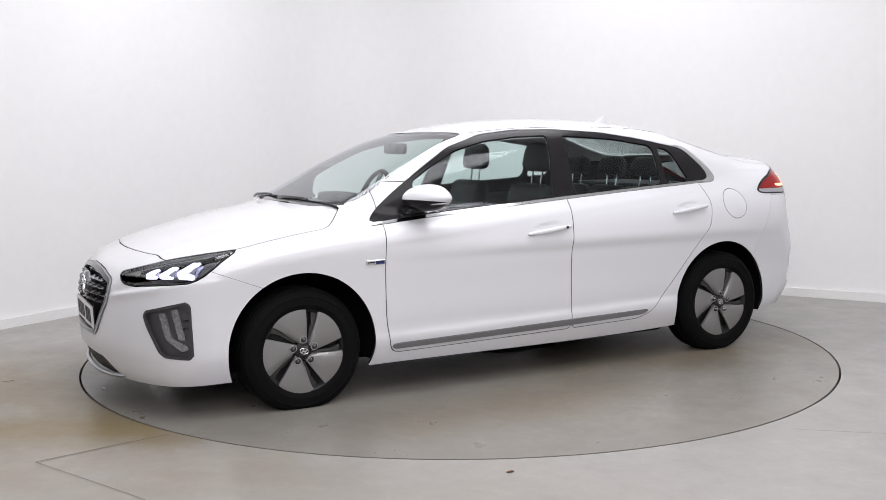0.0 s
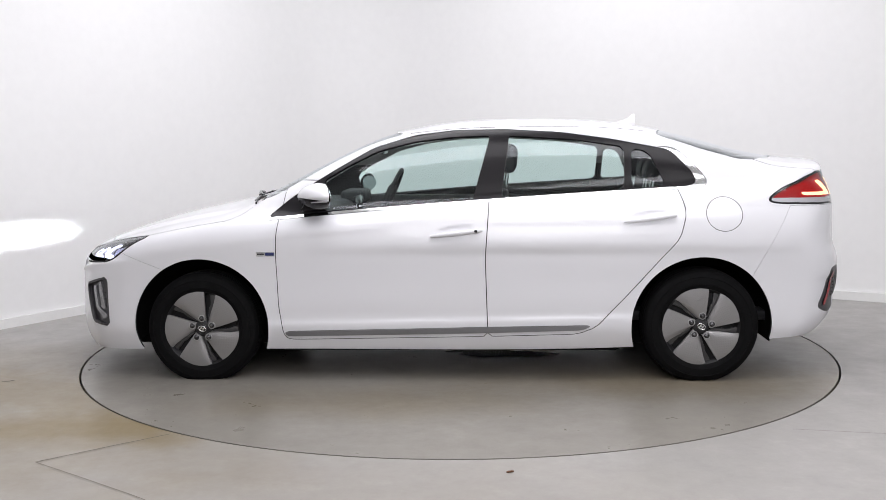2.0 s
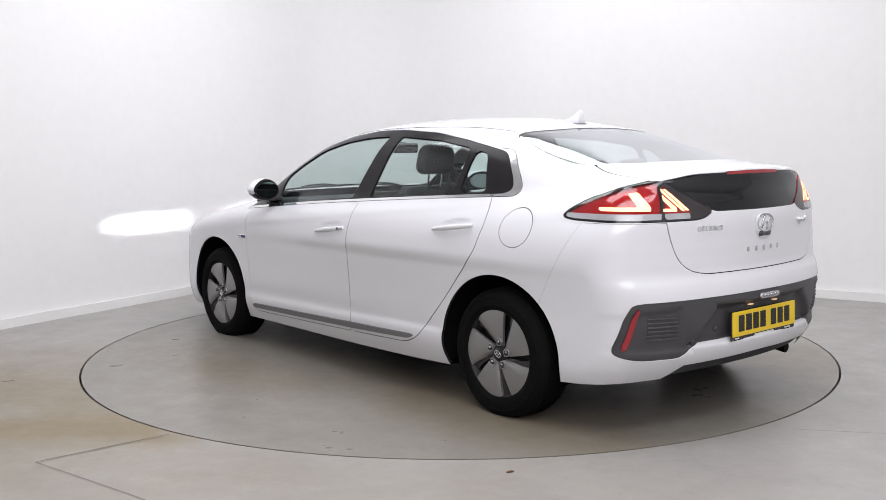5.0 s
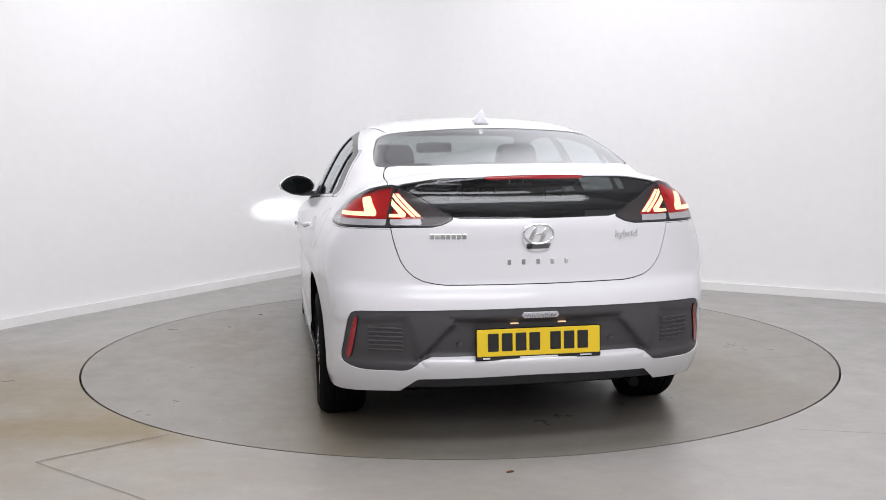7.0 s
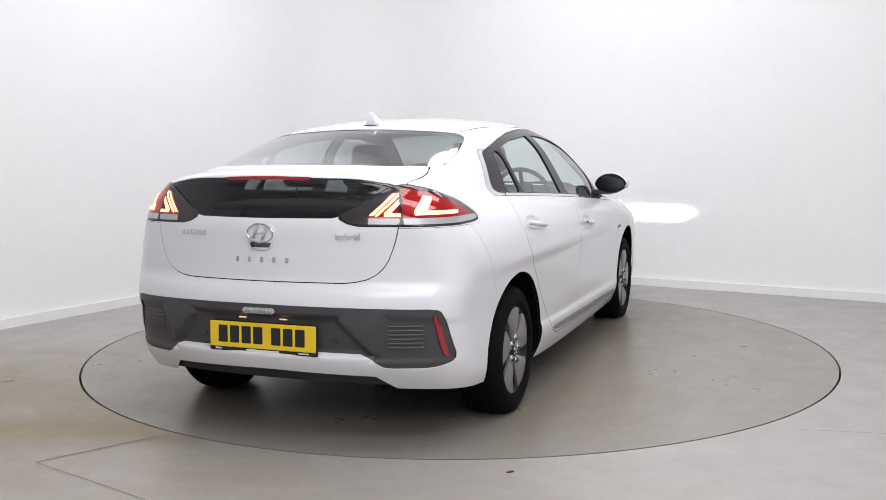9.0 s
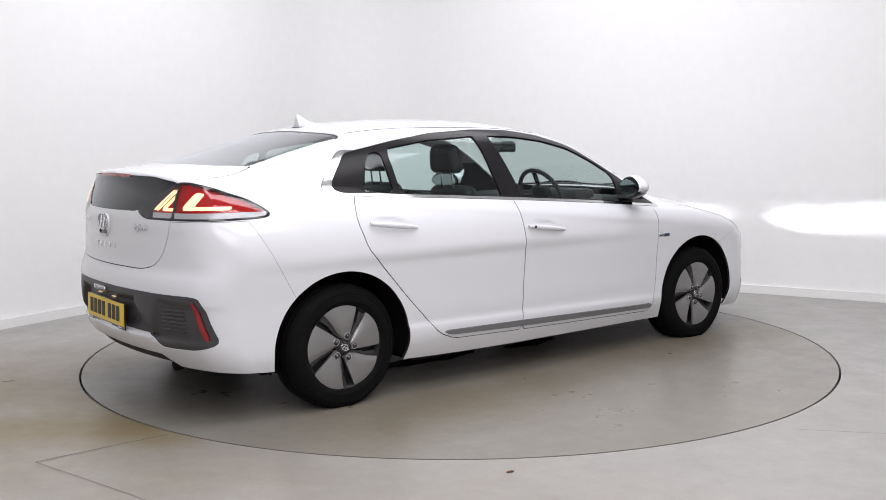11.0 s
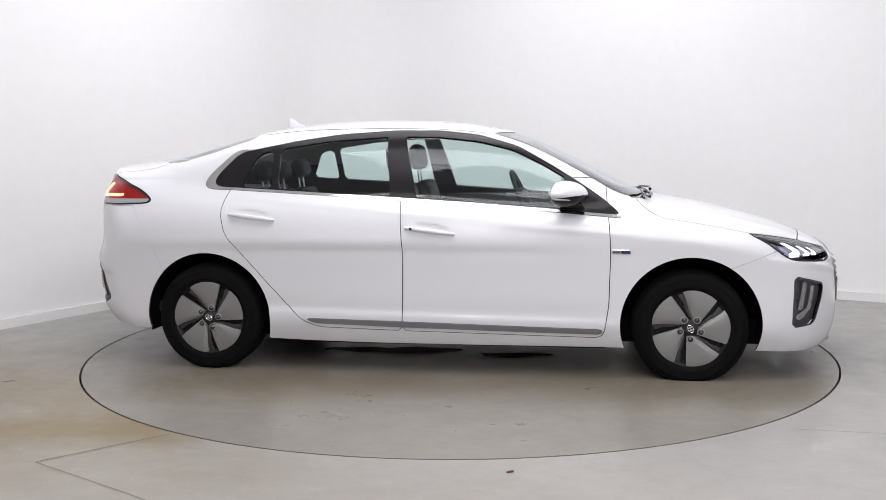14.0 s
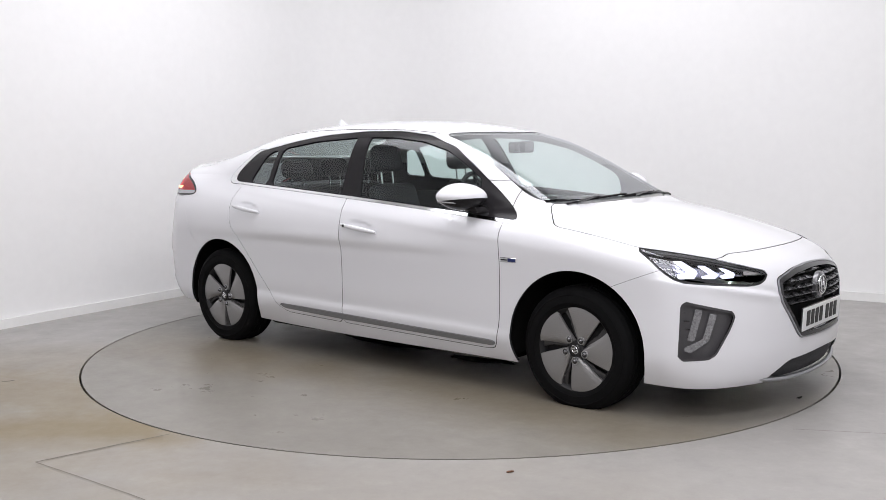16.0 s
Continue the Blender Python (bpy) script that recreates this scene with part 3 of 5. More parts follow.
PANE_R = [(-0.305, 1.008), (-0.288, 1.008), (-0.289, 1.025), (-0.330, 1.318), (-0.333, 1.336), (-0.352, 1.335), (-0.68, 1.314), (-0.955, 1.272), (-0.945, 1.046)]
PANE_Q = [(-0.985, 1.048), (-0.995, 1.264), (-1.085, 1.244), (-1.168, 1.060)]
DOOR_F = [(0.921, 0.80), (0.910, 0.925), (0.897, 1.10), (-0.225, 1.10), (-0.222, 1.0), (-0.200, 0.69), (-0.212, 0.262), (0.86, 0.242), (0.893, 0.262), (0.918, 0.42), (0.925, 0.69)]
DOOR_R = [(-0.2255, 1.10), (-0.2225, 1.0), (-0.2005, 0.69), (-0.2125, 0.262), (-0.69, 0.275), (-0.79, 0.315), (-0.98, 0.515), (-1.225, 0.79), (-1.262, 0.92), (-1.245, 1.0), (-1.20, 1.10)]
STRIP = [(-0.77, 0.325), (-0.225, 0.316), (0.885, 0.290), (0.885, 0.262), (-0.2, 0.283), (-0.72, 0.298)]
HEADLAMP = [(0.583, 0.810), (0.775, 0.783), (0.925, 0.757), (1.195, 0.692), (1.150, 0.646), (1.078, 0.635), (0.73, 0.665), (0.662, 0.712)]
FOG = [(0.740, 0.584), (0.998, 0.526), (0.972, 0.455), (0.888, 0.316), (0.730, 0.305)]
GRILLE = [(-0.2, 0.700), (0.05, 0.700), (0.22, 0.690), (0.365, 0.664), (0.396, 0.652), (0.407, 0.630), (0.409, 0.580), (0.398, 0.545), (0.275, 0.375), (0.24, 0.365), (0.05, 0.362), (-0.2, 0.362)]
INTAKE = [(-0.2, 0.285), (0.05, 0.285), (0.34, 0.270), (0.44, 0.21), (0.47, 0.175), (0.40, 0.10), (-0.2, 0.10)]
BONNET = [(2.016, -0.2), (2.016, 0.05), (2.006, 0.20), (1.982, 0.36), (1.952, 0.50), (1.925, 0.632), (1.80, 0.705), (1.635, 0.788), (1.414, 0.803), (1.20, 0.812), (1.06, 0.635), (1.14, 0.45), (1.18, 0.2), (1.185, 0.05), (1.185, -0.2)]
BUMPER_F = [(1.50, 0.60), (1.569, 0.632), (1.77, 0.711), (2.0, 0.80), (2.5, 0.90), (2.5, 0.0), (1.5, 0.0)]
BUMPER_R = [(-1.58, 0.50), (-1.605, 0.57), (-1.815, 0.952), (-2.5, 0.952), (-2.5, 0.0), (-1.58, 0.0)]
TAILLAMP = [(0.626, 0.976), (0.66, 1.008), (0.74, 1.054), (0.882, 1.106), (1.00, 1.132), (1.06, 1.122), (1.164, 1.064), (1.282, 0.997), (1.224, 0.960), (1.056, 0.958), (0.80, 0.957), (0.655, 0.962)]
HATCH = [(-0.2, 0.724), (0.40, 0.725), (0.49, 0.745), (0.548, 0.80), (0.582, 0.90), (0.594, 0.97), (0.60, 1.10), (0.585, 1.16), (0.555, 1.20), (0.48, 1.216), (-0.2, 1.235)]
TAILGLASS = [(-0.2, 1.160), (0.05, 1.160), (0.40, 1.154), (0.56, 1.128), (0.57, 1.10), (0.46, 1.05), (0.335, 0.993), (0.05, 0.991), (-0.2, 0.991)]
BRAKELIGHT = [(-0.2, 1.165), (0.05, 1.165), (0.215, 1.161), (0.200, 1.147), (0.05, 1.149), (-0.2, 1.149)]
INSERT = [(-0.2, 0.629), (0.05, 0.629), (0.407, 0.625), (0.735, 0.618), (0.765, 0.603), (0.800, 0.405), (0.78, 0.385), (0.72, 0.367), (0.54, 0.368), (0.52, 0.378), (0.46, 0.428), (0.05, 0.434), (-0.2, 0.434)]
REFLECTOR = [(0.726, 0.596), (0.744, 0.598), (0.779, 0.414), (0.757, 0.412)]
VALANCE = [(-0.2, 0.342), (0.05, 0.342), (0.49, 0.328), (0.555, 0.27), (0.56, 0.10), (-0.2, 0.10)]
FLOORLINE = curve([(-2.3, 0.30), (-2.0, 0.262), (-1.70, 0.238), (-1.0, 0.200), (1.0, 0.184), (1.72, 0.176), (2.0, 0.172), (2.3, 0.18)])


def ahead(x, y, z):
    return x > 1.2


def behind(x, y, z):
    return x < -1.4


def flank(x, y, z):
    return y > 0.40


def build_body():
    m = nets(0.0125)
    _, m = cut(m, m[0][:, 2] - FLOORLINE(m[0][:, 0]))
    for ax, r in ((1.35, 0.372), (-1.35, 0.374)):
        p = m[0]
        d = np.hypot(p[:, 0] - ax, (p[:, 2] - 0.313) * 1.0) - r
        _, m = cut(m, np.where(p[:, 1] > 0.45, d, 0.5))
    whole = m
    up = lambda x, y, z: z > 0.90
    glass_f, m = take(m, region(m, SCREEN, "plan", lambda x, y, z: (z > 0.90) & (x > 0)), 0.006)
    cowl, m = take(m, region(m, COWL, "plan", lambda x, y, z: (z > 0.90) & (x > 0.9) & (y < 0.65)), 0.003)
    glass_r, m = take(m, region(m, BACKLIGHT, "plan", lambda x, y, z: (z > 1.1) & (x < 0)), 0.006)
    dlo, m = take(m, region(m, DLO, "side", flank), 0.002)
    quarter, m = take(m, region(m, QUARTER, "side", flank, 1), 0.003)
    x, y, z = m[0].T
    belt = curve([(-1.3, 1.060), (-0.76, 1.030), (-0.225, 0.997), (0.2, 0.968), (0.584, 0.938), (0.985, 0.903)])
    chrome, m = take(m, np.where((x > -1.27) & (x < 0.985) & (y > 0.4), np.abs(z - belt(x) + 0.006) - 0.009, 0.5), 0.001)
    lamp_f, m = take(m, region(m, HEADLAMP, "front", ahead, 1), 0.004)
    fog, m = take(m, region(m, FOG, "front", ahead, 1), 0.002)
    grille, m = take(m, region(m, GRILLE, "across", ahead, 1), 0.003)
    intake, m = take(m, region(m, INTAKE, "across", ahead, 1), 0.002)
    bonnet, m = take(m, region(m, BONNET, "plan", lambda x, y, z: (x > 1.0) & (z > 0.66), 1), 0.006)
    bumper_f, m = take(m, region(m, BUMPER_F, "side", ahead, 0), 0.0018)
    lamp_r, m = take(m, region(m, TAILLAMP, "rear", behind, 1), 0.003)
    reflector, m = take(m, region(m, REFLECTOR, "across", behind, 1), 0.002)
    insert, m = take(m, region(m, INSERT, "across", behind, 1), 0.002)
    valance, m = take(m, region(m, VALANCE, "across", behind, 0), 0.002)
    tailgate, m = take(m, region(m, HATCH, "across", lambda x, y, z: x < -1.6, 1), 0.004)
    bumper_r, m = take(m, region(m, BUMPER_R, "side", behind, 0), 0.0016)
    strip, m = take(m, region(m, STRIP, "side", flank, 1), 0.002)
    door_f, m = take(m, region(m, DOOR_F, "side", flank, 1), 0.0045)
    door_r, m = take(m, region(m, DOOR_R, "side", flank, 1), 0.0045)
    brake, tailgate = take(tailgate, region(tailgate, BRAKELIGHT, "across", behind, 0), 0.001)
    tailglass, tailgate = take(tailgate, region(tailgate, TAILGLASS, "across", behind, 1), 0.002)
    pane_f, frame_d = take(dlo, region(dlo, PANE_F, "side", flank, 1), 0.001)
    pane_r, frame_d = take(frame_d, region(frame_d, PANE_R, "side", flank, 1), 0.001)
    pane_q, frame_d = take(frame_d, region(frame_d, PANE_Q, "side", flank, 1), 0.001)
    frame_f, frame_r = cut(frame_d, -(frame_d[0][:, 0] + 0.226 + 0.18 * (frame_d[0][:, 2] - 1.0)))

    # inner skin: closes the joints, and lines the cabin
    inner = shift(whole, -0.016)
    src = whole
    hole = np.full(len(src[0]), 0.5)
    for poly, view, only in ((SCREEN, "plan", lambda x, y, z: (z > 0.90) & (x > 0)), (BACKLIGHT, "plan", lambda x, y, z: (z > 1.1) & (x < 0)), (PANE_F, "side", flank),
                             (PANE_R, "side", flank), (PANE_Q, "side", flank), (TAILGLASS, "across", behind), (HEADLAMP, "front", ahead), (FOG, "front", ahead),
                             (GRILLE, "across", ahead)):
        hole = np.minimum(hole, region(src, poly, view, only, 1))
    _, inner = cut(inner, hole)
    liner, low_inner = cut(inner, np.where(np.abs(inner[0][:, 0] + 0.45) < 1.25, 1.15 - inner[0][:, 2], 0.5))
    skin("inner_panel", both(low_inner), TRIM, car, "black inner panels and cabin trim")
    skin("headliner", both(liner), LINER, car, "pale grey cloth headliner")

    x, y, z = m[0].T
    flap, left = take(m, np.where(y > 0.5, np.hypot(x + 1.460, (z - 0.912) * 1.07) - 0.095, 0.5), 0.0035)
    a, b = lip(left, 0.002), mirrored(lip(m, 0.002))
    shell = skin("body_shell", (np.concatenate([a[0], b[0]]), np.concatenate([a[1], b[1]]), np.concatenate([a[2], b[2] + len(a[0])])), PAINT, car,
                 "glossy white painted roof, pillars, wings and sills")
    skin("fuel_flap", flap, PAINT, car, "round white fuel flap")
    skin("bonnet", both(lip(bonnet, 0.002)), PAINT, car, "glossy white bonnet")
    skin("windscreen", both(shift(glass_f, -0.003)), SCREEN_GLASS, car, "clear greenish windscreen").visible_shadow = False
    skin("cowl", both(shift(cowl, -0.012)), GLOSS_BLACK, car, "black plastic cowl below the windscreen")
    bf = skin("front_bumper", both(lip(bumper_f, 0.004)), PAINT, car, "white front bumper")
    br = skin("rear_bumper", both(lip(bumper_r, 0.004)), PAINT, car, "white rear bumper")
    skin("bumper_insert", both(lip(shift(insert, -0.004), 0.02)), GREY_PLASTIC, br, "dark grey textured bumper insert")
    skin("valance", both(shift(valance, -0.02)), UNDER, br, "black lower valance")
    tg = skin("tailgate", both(lip(tailgate, 0.006)), PAINT, car, "white tailgate")
    skin("rear_window", both(shift(glass_r, -0.003)), REAR_GLASS, tg, "sloping rear window").visible_shadow = False
    skin("lower_rear_window", both(shift(tailglass, -0.004)), DARK_GLASS, tg, "dark upright lower rear window").visible_shadow = False
    skin("brake_light_cover", both(shift(brake, -0.006)), TRIM, tg)
    skin("brake_light", both(shift(brake, 0.001)), RED_PLASTIC, tg, "thin red high brake light")
    out = {"tailgate": tg, "bumper_f": bf, "bumper_r": br, "grille": grille, "intake": intake, "lamps": [], "doors": []}
    for s in (1, -1):
        f = (lambda q: q) if s > 0 else mirrored
        df = skin("front_door", f(lip(door_f, 0.0015)), PAINT, car, "white front door")
        dr = skin("rear_door", f(lip(door_r, 0.0015)), PAINT, car, "white rear door")
        skin("window_frame", f(lip(shift(frame_f, -0.002), 0.012)), FRAME_BLACK, df, "black window frame")
        skin("window_frame", f(lip(shift(frame_r, -0.002), 0.012)), FRAME_BLACK, dr, "black window frame")
        for q, d in ((pane_f, df), (pane_r, dr), (pane_q, dr)):
            skin("window_pane", f(shift(q, -0.008)), CABIN_GLASS, d, "greenish tinted window glass").visible_shadow = False
        skin("belt_trim", f(shift(chrome, 0.002)), CHROME, car, "chrome strip under the side windows")
        skin("quarter_trim", f(shift(quarter, 0.0)), CHROME, car, "chrome surround behind the rear side window")
        skin("sill_trim", f(lip(shift(strip, 0.006), 0.008)), STRIP_GREY, car, "grey trim strip along the door bottoms")
        skin("reflector", f(shift(reflector, 0.002)), RED_PLASTIC, br, "upright red reflector")
        out["doors"].append((df, dr))
        out["lamps"].append((f(lamp_f), f(fog), f(lamp_r)))
    out["shell"] = shell
    return out


BODY = build_body()


HUB_Z = {True: 0.2985, False: 0.3115}      # front and rear, over the car's own base
# how far each wheel has come to rest turned about its axle, in degrees
PHASE = {(True, 1): 6, (True, -1): -31, (False, 1): 0, (False, -1): -10}


def build_wheel(front, side):
    w = new("wheel")
    w.parent = car
    w.matrix_basis = pose(1.35 if front else -1.35, 0.762 * side, HUB_Z[front], 0, 0, 0 if side > 0 else 180)
    return w


def tyre_mesh(front):
    """A tyre that sits flat on the floor, with a slight bulge over its contact patch."""
    half = [(0.206, 0.097), (0.215, 0.103), (0.227, 0.1065), (0.229, 0.1090), (0.234, 0.1085), (0.256, 0.1085), (0.264, 0.1065), (0.267, 0.1085), (0.271, 0.105), (0.278, 0.102), (0.292, 0.094), (0.300, 0.082), (0.3035, 0.073),
            (0.3065, 0.070), (0.3075, 0.046), (0.3025, 0.044), (0.3025, 0.037), (0.3085, 0.035), (0.309, 0.005), (0.304, 0.004)]
    bm = lathe(half + [(r, -o) for r, o in half[::-1]], 112)
    ground = -(HUB_Z[front] + CAR_Z)
    for v in bm.verts:
        if v.co.z < -0.2:
            near = min(1.0, max(0.0, (-0.2 - v.co.z) / 0.09)) * max(0.0, 1 - (v.co.x / 0.16) ** 2)
            v.co.y *= 1 + 0.06 * near * (1 if abs(v.co.y) > 0.08 else 0.4)
        v.co.z = max(v.co.z, ground)
    return bm


def wheel_parts(w, made, phase):
    turned = pose(0, 0, 0, 0, phase, 0)
    if made:
        for name, ob, m in made:
            again(ob, name, w, turned @ m)
        return made
    made = []

    def add(name, bm, mat, label="", m=None):
        m = m or Matrix.Identity(4)
        made.append((name, part(name, bm, mat, w, label, turned @ m), m))

    def ring_of(count, step):
        name, ob, m = made[-1]
        for k in range(1, count):
            q = pose(0, 0, 0, 0, step * k, 0) @ m
            made.append((name, again(ob, name, w, turned @ q), q))
    rim_line = [(0.204, -0.097), (0.190, -0.09), (0.182, 0.02), (0.190, 0.075), (0.201, 0.092), (0.2085, 0.0985), (0.2095, 0.095), (0.208, 0.088)]
    add("rim", lathe(rim_line, 80), WHEEL_DARK, "dark grey wheel rim")
    add("brake_disc", lathe([(0, 0.03), (0.13, 0.03), (0.13, 0.0), (0, 0.0)], 48), SATIN)
    add("wheel_dish", lathe([(0.0, 0.058), (0.05, 0.058), (0.09, 0.046), (0.186, 0.050), (0.188, 0.04), (0.0, 0.04)], 60), WHEEL_DARK, "dark recessed wheel face")

    def blade():
        """A broad wedge that fans out from a wheel nut to the rim, with a folded leading edge."""
        bm = bmesh.new()
        rows, cols, grid = 10, 10, []
        for i in range(rows + 1):
            u = i / rows
            right = (-0.023 - 0.0117 * u, 0.034 + 0.1675 * u)
            left = (0.019 + 0.124 * u, 0.040 + 0.107 * u + 0.010 * math.sin(math.pi * min(1, u * 1.15)) * u)
            row = []
            for j in range(cols + 1):
                v = j / cols
                x, z = right[0] + (left[0] - right[0]) * v, right[1] + (left[1] - right[1]) * v
                k = 1 + u ** 3 * (0.2075 / math.hypot(x, z) - 1)
                fold = max(0.0, (v - 0.74) / 0.26)
                o = 0.084 + 0.010 * math.sin(u * 2.5) + 0.003 * u + 0.005 * math.sin(v * 2.6) - 0.011 * fold ** 1.5 * (1 - 0.6 * u)
                row.append(bm.verts.new((x * k, o, z * k)))
            grid.append(row)
        for i in range(rows):
            for j in range(cols):
                bm.faces.new((grid[i][j], grid[i][j + 1], grid[i + 1][j + 1], grid[i + 1][j]))
        res = bmesh.ops.extrude_face_region(bm, geom=bm.faces[:])
        for v in res["geom"]:
            if isinstance(v, bmesh.types.BMVert):
                v.co.y -= 0.014
        bmesh.ops.recalc_face_normals(bm, faces=bm.faces)
        return bm
    add("spoke_blade", blade(), BLADE, "broad silver machined spoke blade with a diamond pattern")
    ring_of(5, 72)
    add("inner_spoke", slab([(-0.030, 0.046), (-0.044, 0.090), (-0.050, 0.112), (-0.058, 0.118), (-0.066, 0.190), (-0.098, 0.172), (-0.060, 0.085), (-0.040, 0.040)], 0.016, 0.003, ((1, 0, 0), (0, 0, 1)), (0, 0.070, 0)), WHEEL_FLANK, "dark grey inner spoke flank")
    ring_of(5, 72)
    add("hub_plate", lathe([(0, 0.094), (0.030, 0.094), (0.036, 0.091), (0.043, 0.087), (0.046, 0.080), (0.046, 0.06), (0, 0.06)], 40), WHEEL_DARK, "dark hub plate")
    add("hub_cap", lathe([(0, 0.099), (0.024, 0.0985), (0.027, 0.096), (0.027, 0.09), (0, 0.09)], 32), GLOSS_BLACK, "black centre cap")
    tilt = pose(0, 0, 0, 0, -24, 0)
    oval = [(0.021 * math.cos(a), 0.014 * math.sin(a)) for a in np.linspace(0, 2 * math.pi, 28)[:-1]]
    add("cap_emblem", tube([(u, 0.0995, v) for u, v in oval], 0.0020, 6, True), CHROME, "silver oval emblem", tilt)
    for poly in ([(0.013, -0.009), (0.008, -0.0115), (0.002, 0.010), (0.007, 0.0115)], [(-0.002, -0.010), (-0.007, -0.0115), (-0.013, 0.009), (-0.008, 0.0115)], [(0.006, -0.003), (-0.006, 0.0), (-0.006, 0.003), (0.006, 0.0)]):
        add("cap_emblem", slab(poly, 0.003, 0, ((1, 0, 0), (0, 0, 1)), (0, 0.0995, 0)), CHROME, "", tilt)
    add("nut_seat", lathe([(0.0150, 0.0985), (0.0185, 0.0985), (0.0195, 0.096), (0.0195, 0.08), (0.0150, 0.08), (0.0150, 0.0985)], 20), WHEEL_SILVER, "silver ring round a wheel nut", pose(-0.005, 0, 0.0568))
    ring_of(5, 72)
    add("wheel_nut", lathe([(0, 0.110), (0.006, 0.109), (0.0100, 0.105), (0.0120, 0.099), (0.0150, 0.097), (0.0150, 0.08), (0, 0.08)], 12), NUT, "dark chrome wheel nut", pose(-0.005, 0, 0.0568))
    ring_of(5, 72)
    return made


WHEEL_MESHES = None
for front in (True, False):
    tyre = None
    for side in (1, -1):
        wh = build_wheel(front, side)
        WHEEL_MESHES = wheel_parts(wh, WHEEL_MESHES, PHASE[front, side])
        if tyre is None:
            tyre = part("tyre", tyre_mesh(front), RUBBER, wh, "black rubber tyre")
        else:
            tagged(again(tyre, "tyre", wh, Matrix.Identity(4)), "black rubber tyre")


def build_under():
    bm = block(3.5, 1.16, 0.15, 0.03, at=(0.08, 0, 0.235))
    part("underbody", bm, UNDER, car, "black underbody")
    for s in (1, -1):
        part("sill_box", block(1.86, 0.26, 0.14, 0.03, at=(0, 0.70 * s, 0.240)), UNDER, car)
    part("exhaust", tube([(-1.2, -0.35, 0.24), (-1.7, -0.42, 0.26), (-1.95, -0.47, 0.27), (-2.06, -0.47, 0.255)], 0.024), UNDER, car, "dark exhaust pipe")
    for ax in (1.35, -1.35):
        part("axle", tube([(ax, -0.7, 0.3), (ax, 0.7, 0.3)], 0.03), UNDER, car)
        for s in (1, -1):
            bm = bmesh.new()
            n = 40
            rr = 0.385
            rows = []
            for i in range(n + 1):
                a = radians(-14 + 208 * i / n)
                rows.append([bm.verts.new((ax + rr * math.cos(a), 0.56 * s, 0.313 + rr * math.sin(a))), bm.verts.new((ax + rr * math.cos(a), 0.885 * s, 0.313 + rr * math.sin(a) * 1.0))])
            for q, w in zip(rows, rows[1:]):
                bm.faces.new((q[0], q[1], w[1], w[0]))
            c = bm.verts.new((ax, 0.56 * s, 0.313))
            for q, w in zip(rows, rows[1:]):
                bm.faces.new((q[0], w[0], c))
            for v in bm.verts:
                lim = float(SIDE(np.array(v.co.x))) - float(TUCK(np.array(max(v.co.z, 0.2)))) - 0.012
                if abs(v.co.y) > 0.6 and abs(v.co.y) > lim:
                    v.co.y = lim * s
            part("arch_liner", bm, LINING, car, "black wheel arch liner")


build_under()


# ---- lamps ----
def rim(mesh, depth):
    p, g, t = lip(mesh, depth)
    n = len(mesh[2])
    return tidy(p, -g, t[n:][:, ::-1])


def sub(mesh, poly, view, soft=1, depth=0.0):
    """A piece of a skin, cut out by an outline and set back or forward."""
    side = 1 if mesh[0][:, 1].mean() > 0 else -1
    q = mesh if side > 0 else mirrored(mesh)
    a, b = cut(q, region(q, poly, view, None, soft))
    a = shift(a, depth)
    return a if side > 0 else mirrored(a)


def border(mesh, width):
    """Split a skin into a rim of that width and the rest, by the distance from its open edge."""
    p, g, t = mesh
    e = np.concatenate([t[:, [0, 1]], t[:, [1, 2]], t[:, [2, 0]]])
    _, first, count = np.unique(np.sort(e, 1), axis=0, return_index=True, return_counts=True)
    e = e[first[count == 1]]
    q = p[e].mean(1)
    d = np.full(len(p), 1e9)
    for i in range(0, len(q), 64):
        d = np.minimum(d, np.linalg.norm(p[:, None, :] - q[None, i:i + 64], axis=2).min(1))
    return cut(mesh, d - width)


LED_SHAPES = [[(0.730, 0.762), (0.772, 0.760), (0.825, 0.715), (0.805, 0.672), (0.735, 0.674), (0.735, 0.700), (0.775, 0.712)],
              [(0.835, 0.742), (0.875, 0.738), (0.925, 0.698), (0.905, 0.660), (0.840, 0.667), (0.840, 0.690), (0.880, 0.700)],
              [(0.935, 0.728), (0.970, 0.722), (1.012, 0.700), (0.998, 0.678), (0.935, 0.678), (0.935, 0.692), (0.970, 0.700)]]
BLOCKS = [[(0.735, 0.708), (0.765, 0.712), (0.745, 0.740), (0.730, 0.748)], [(0.842, 0.696), (0.872, 0.702), (0.850, 0.726), (0.838, 0.730)], [(0.937, 0.694), (0.960, 0.701), (0.945, 0.714), (0.936, 0.717)]]


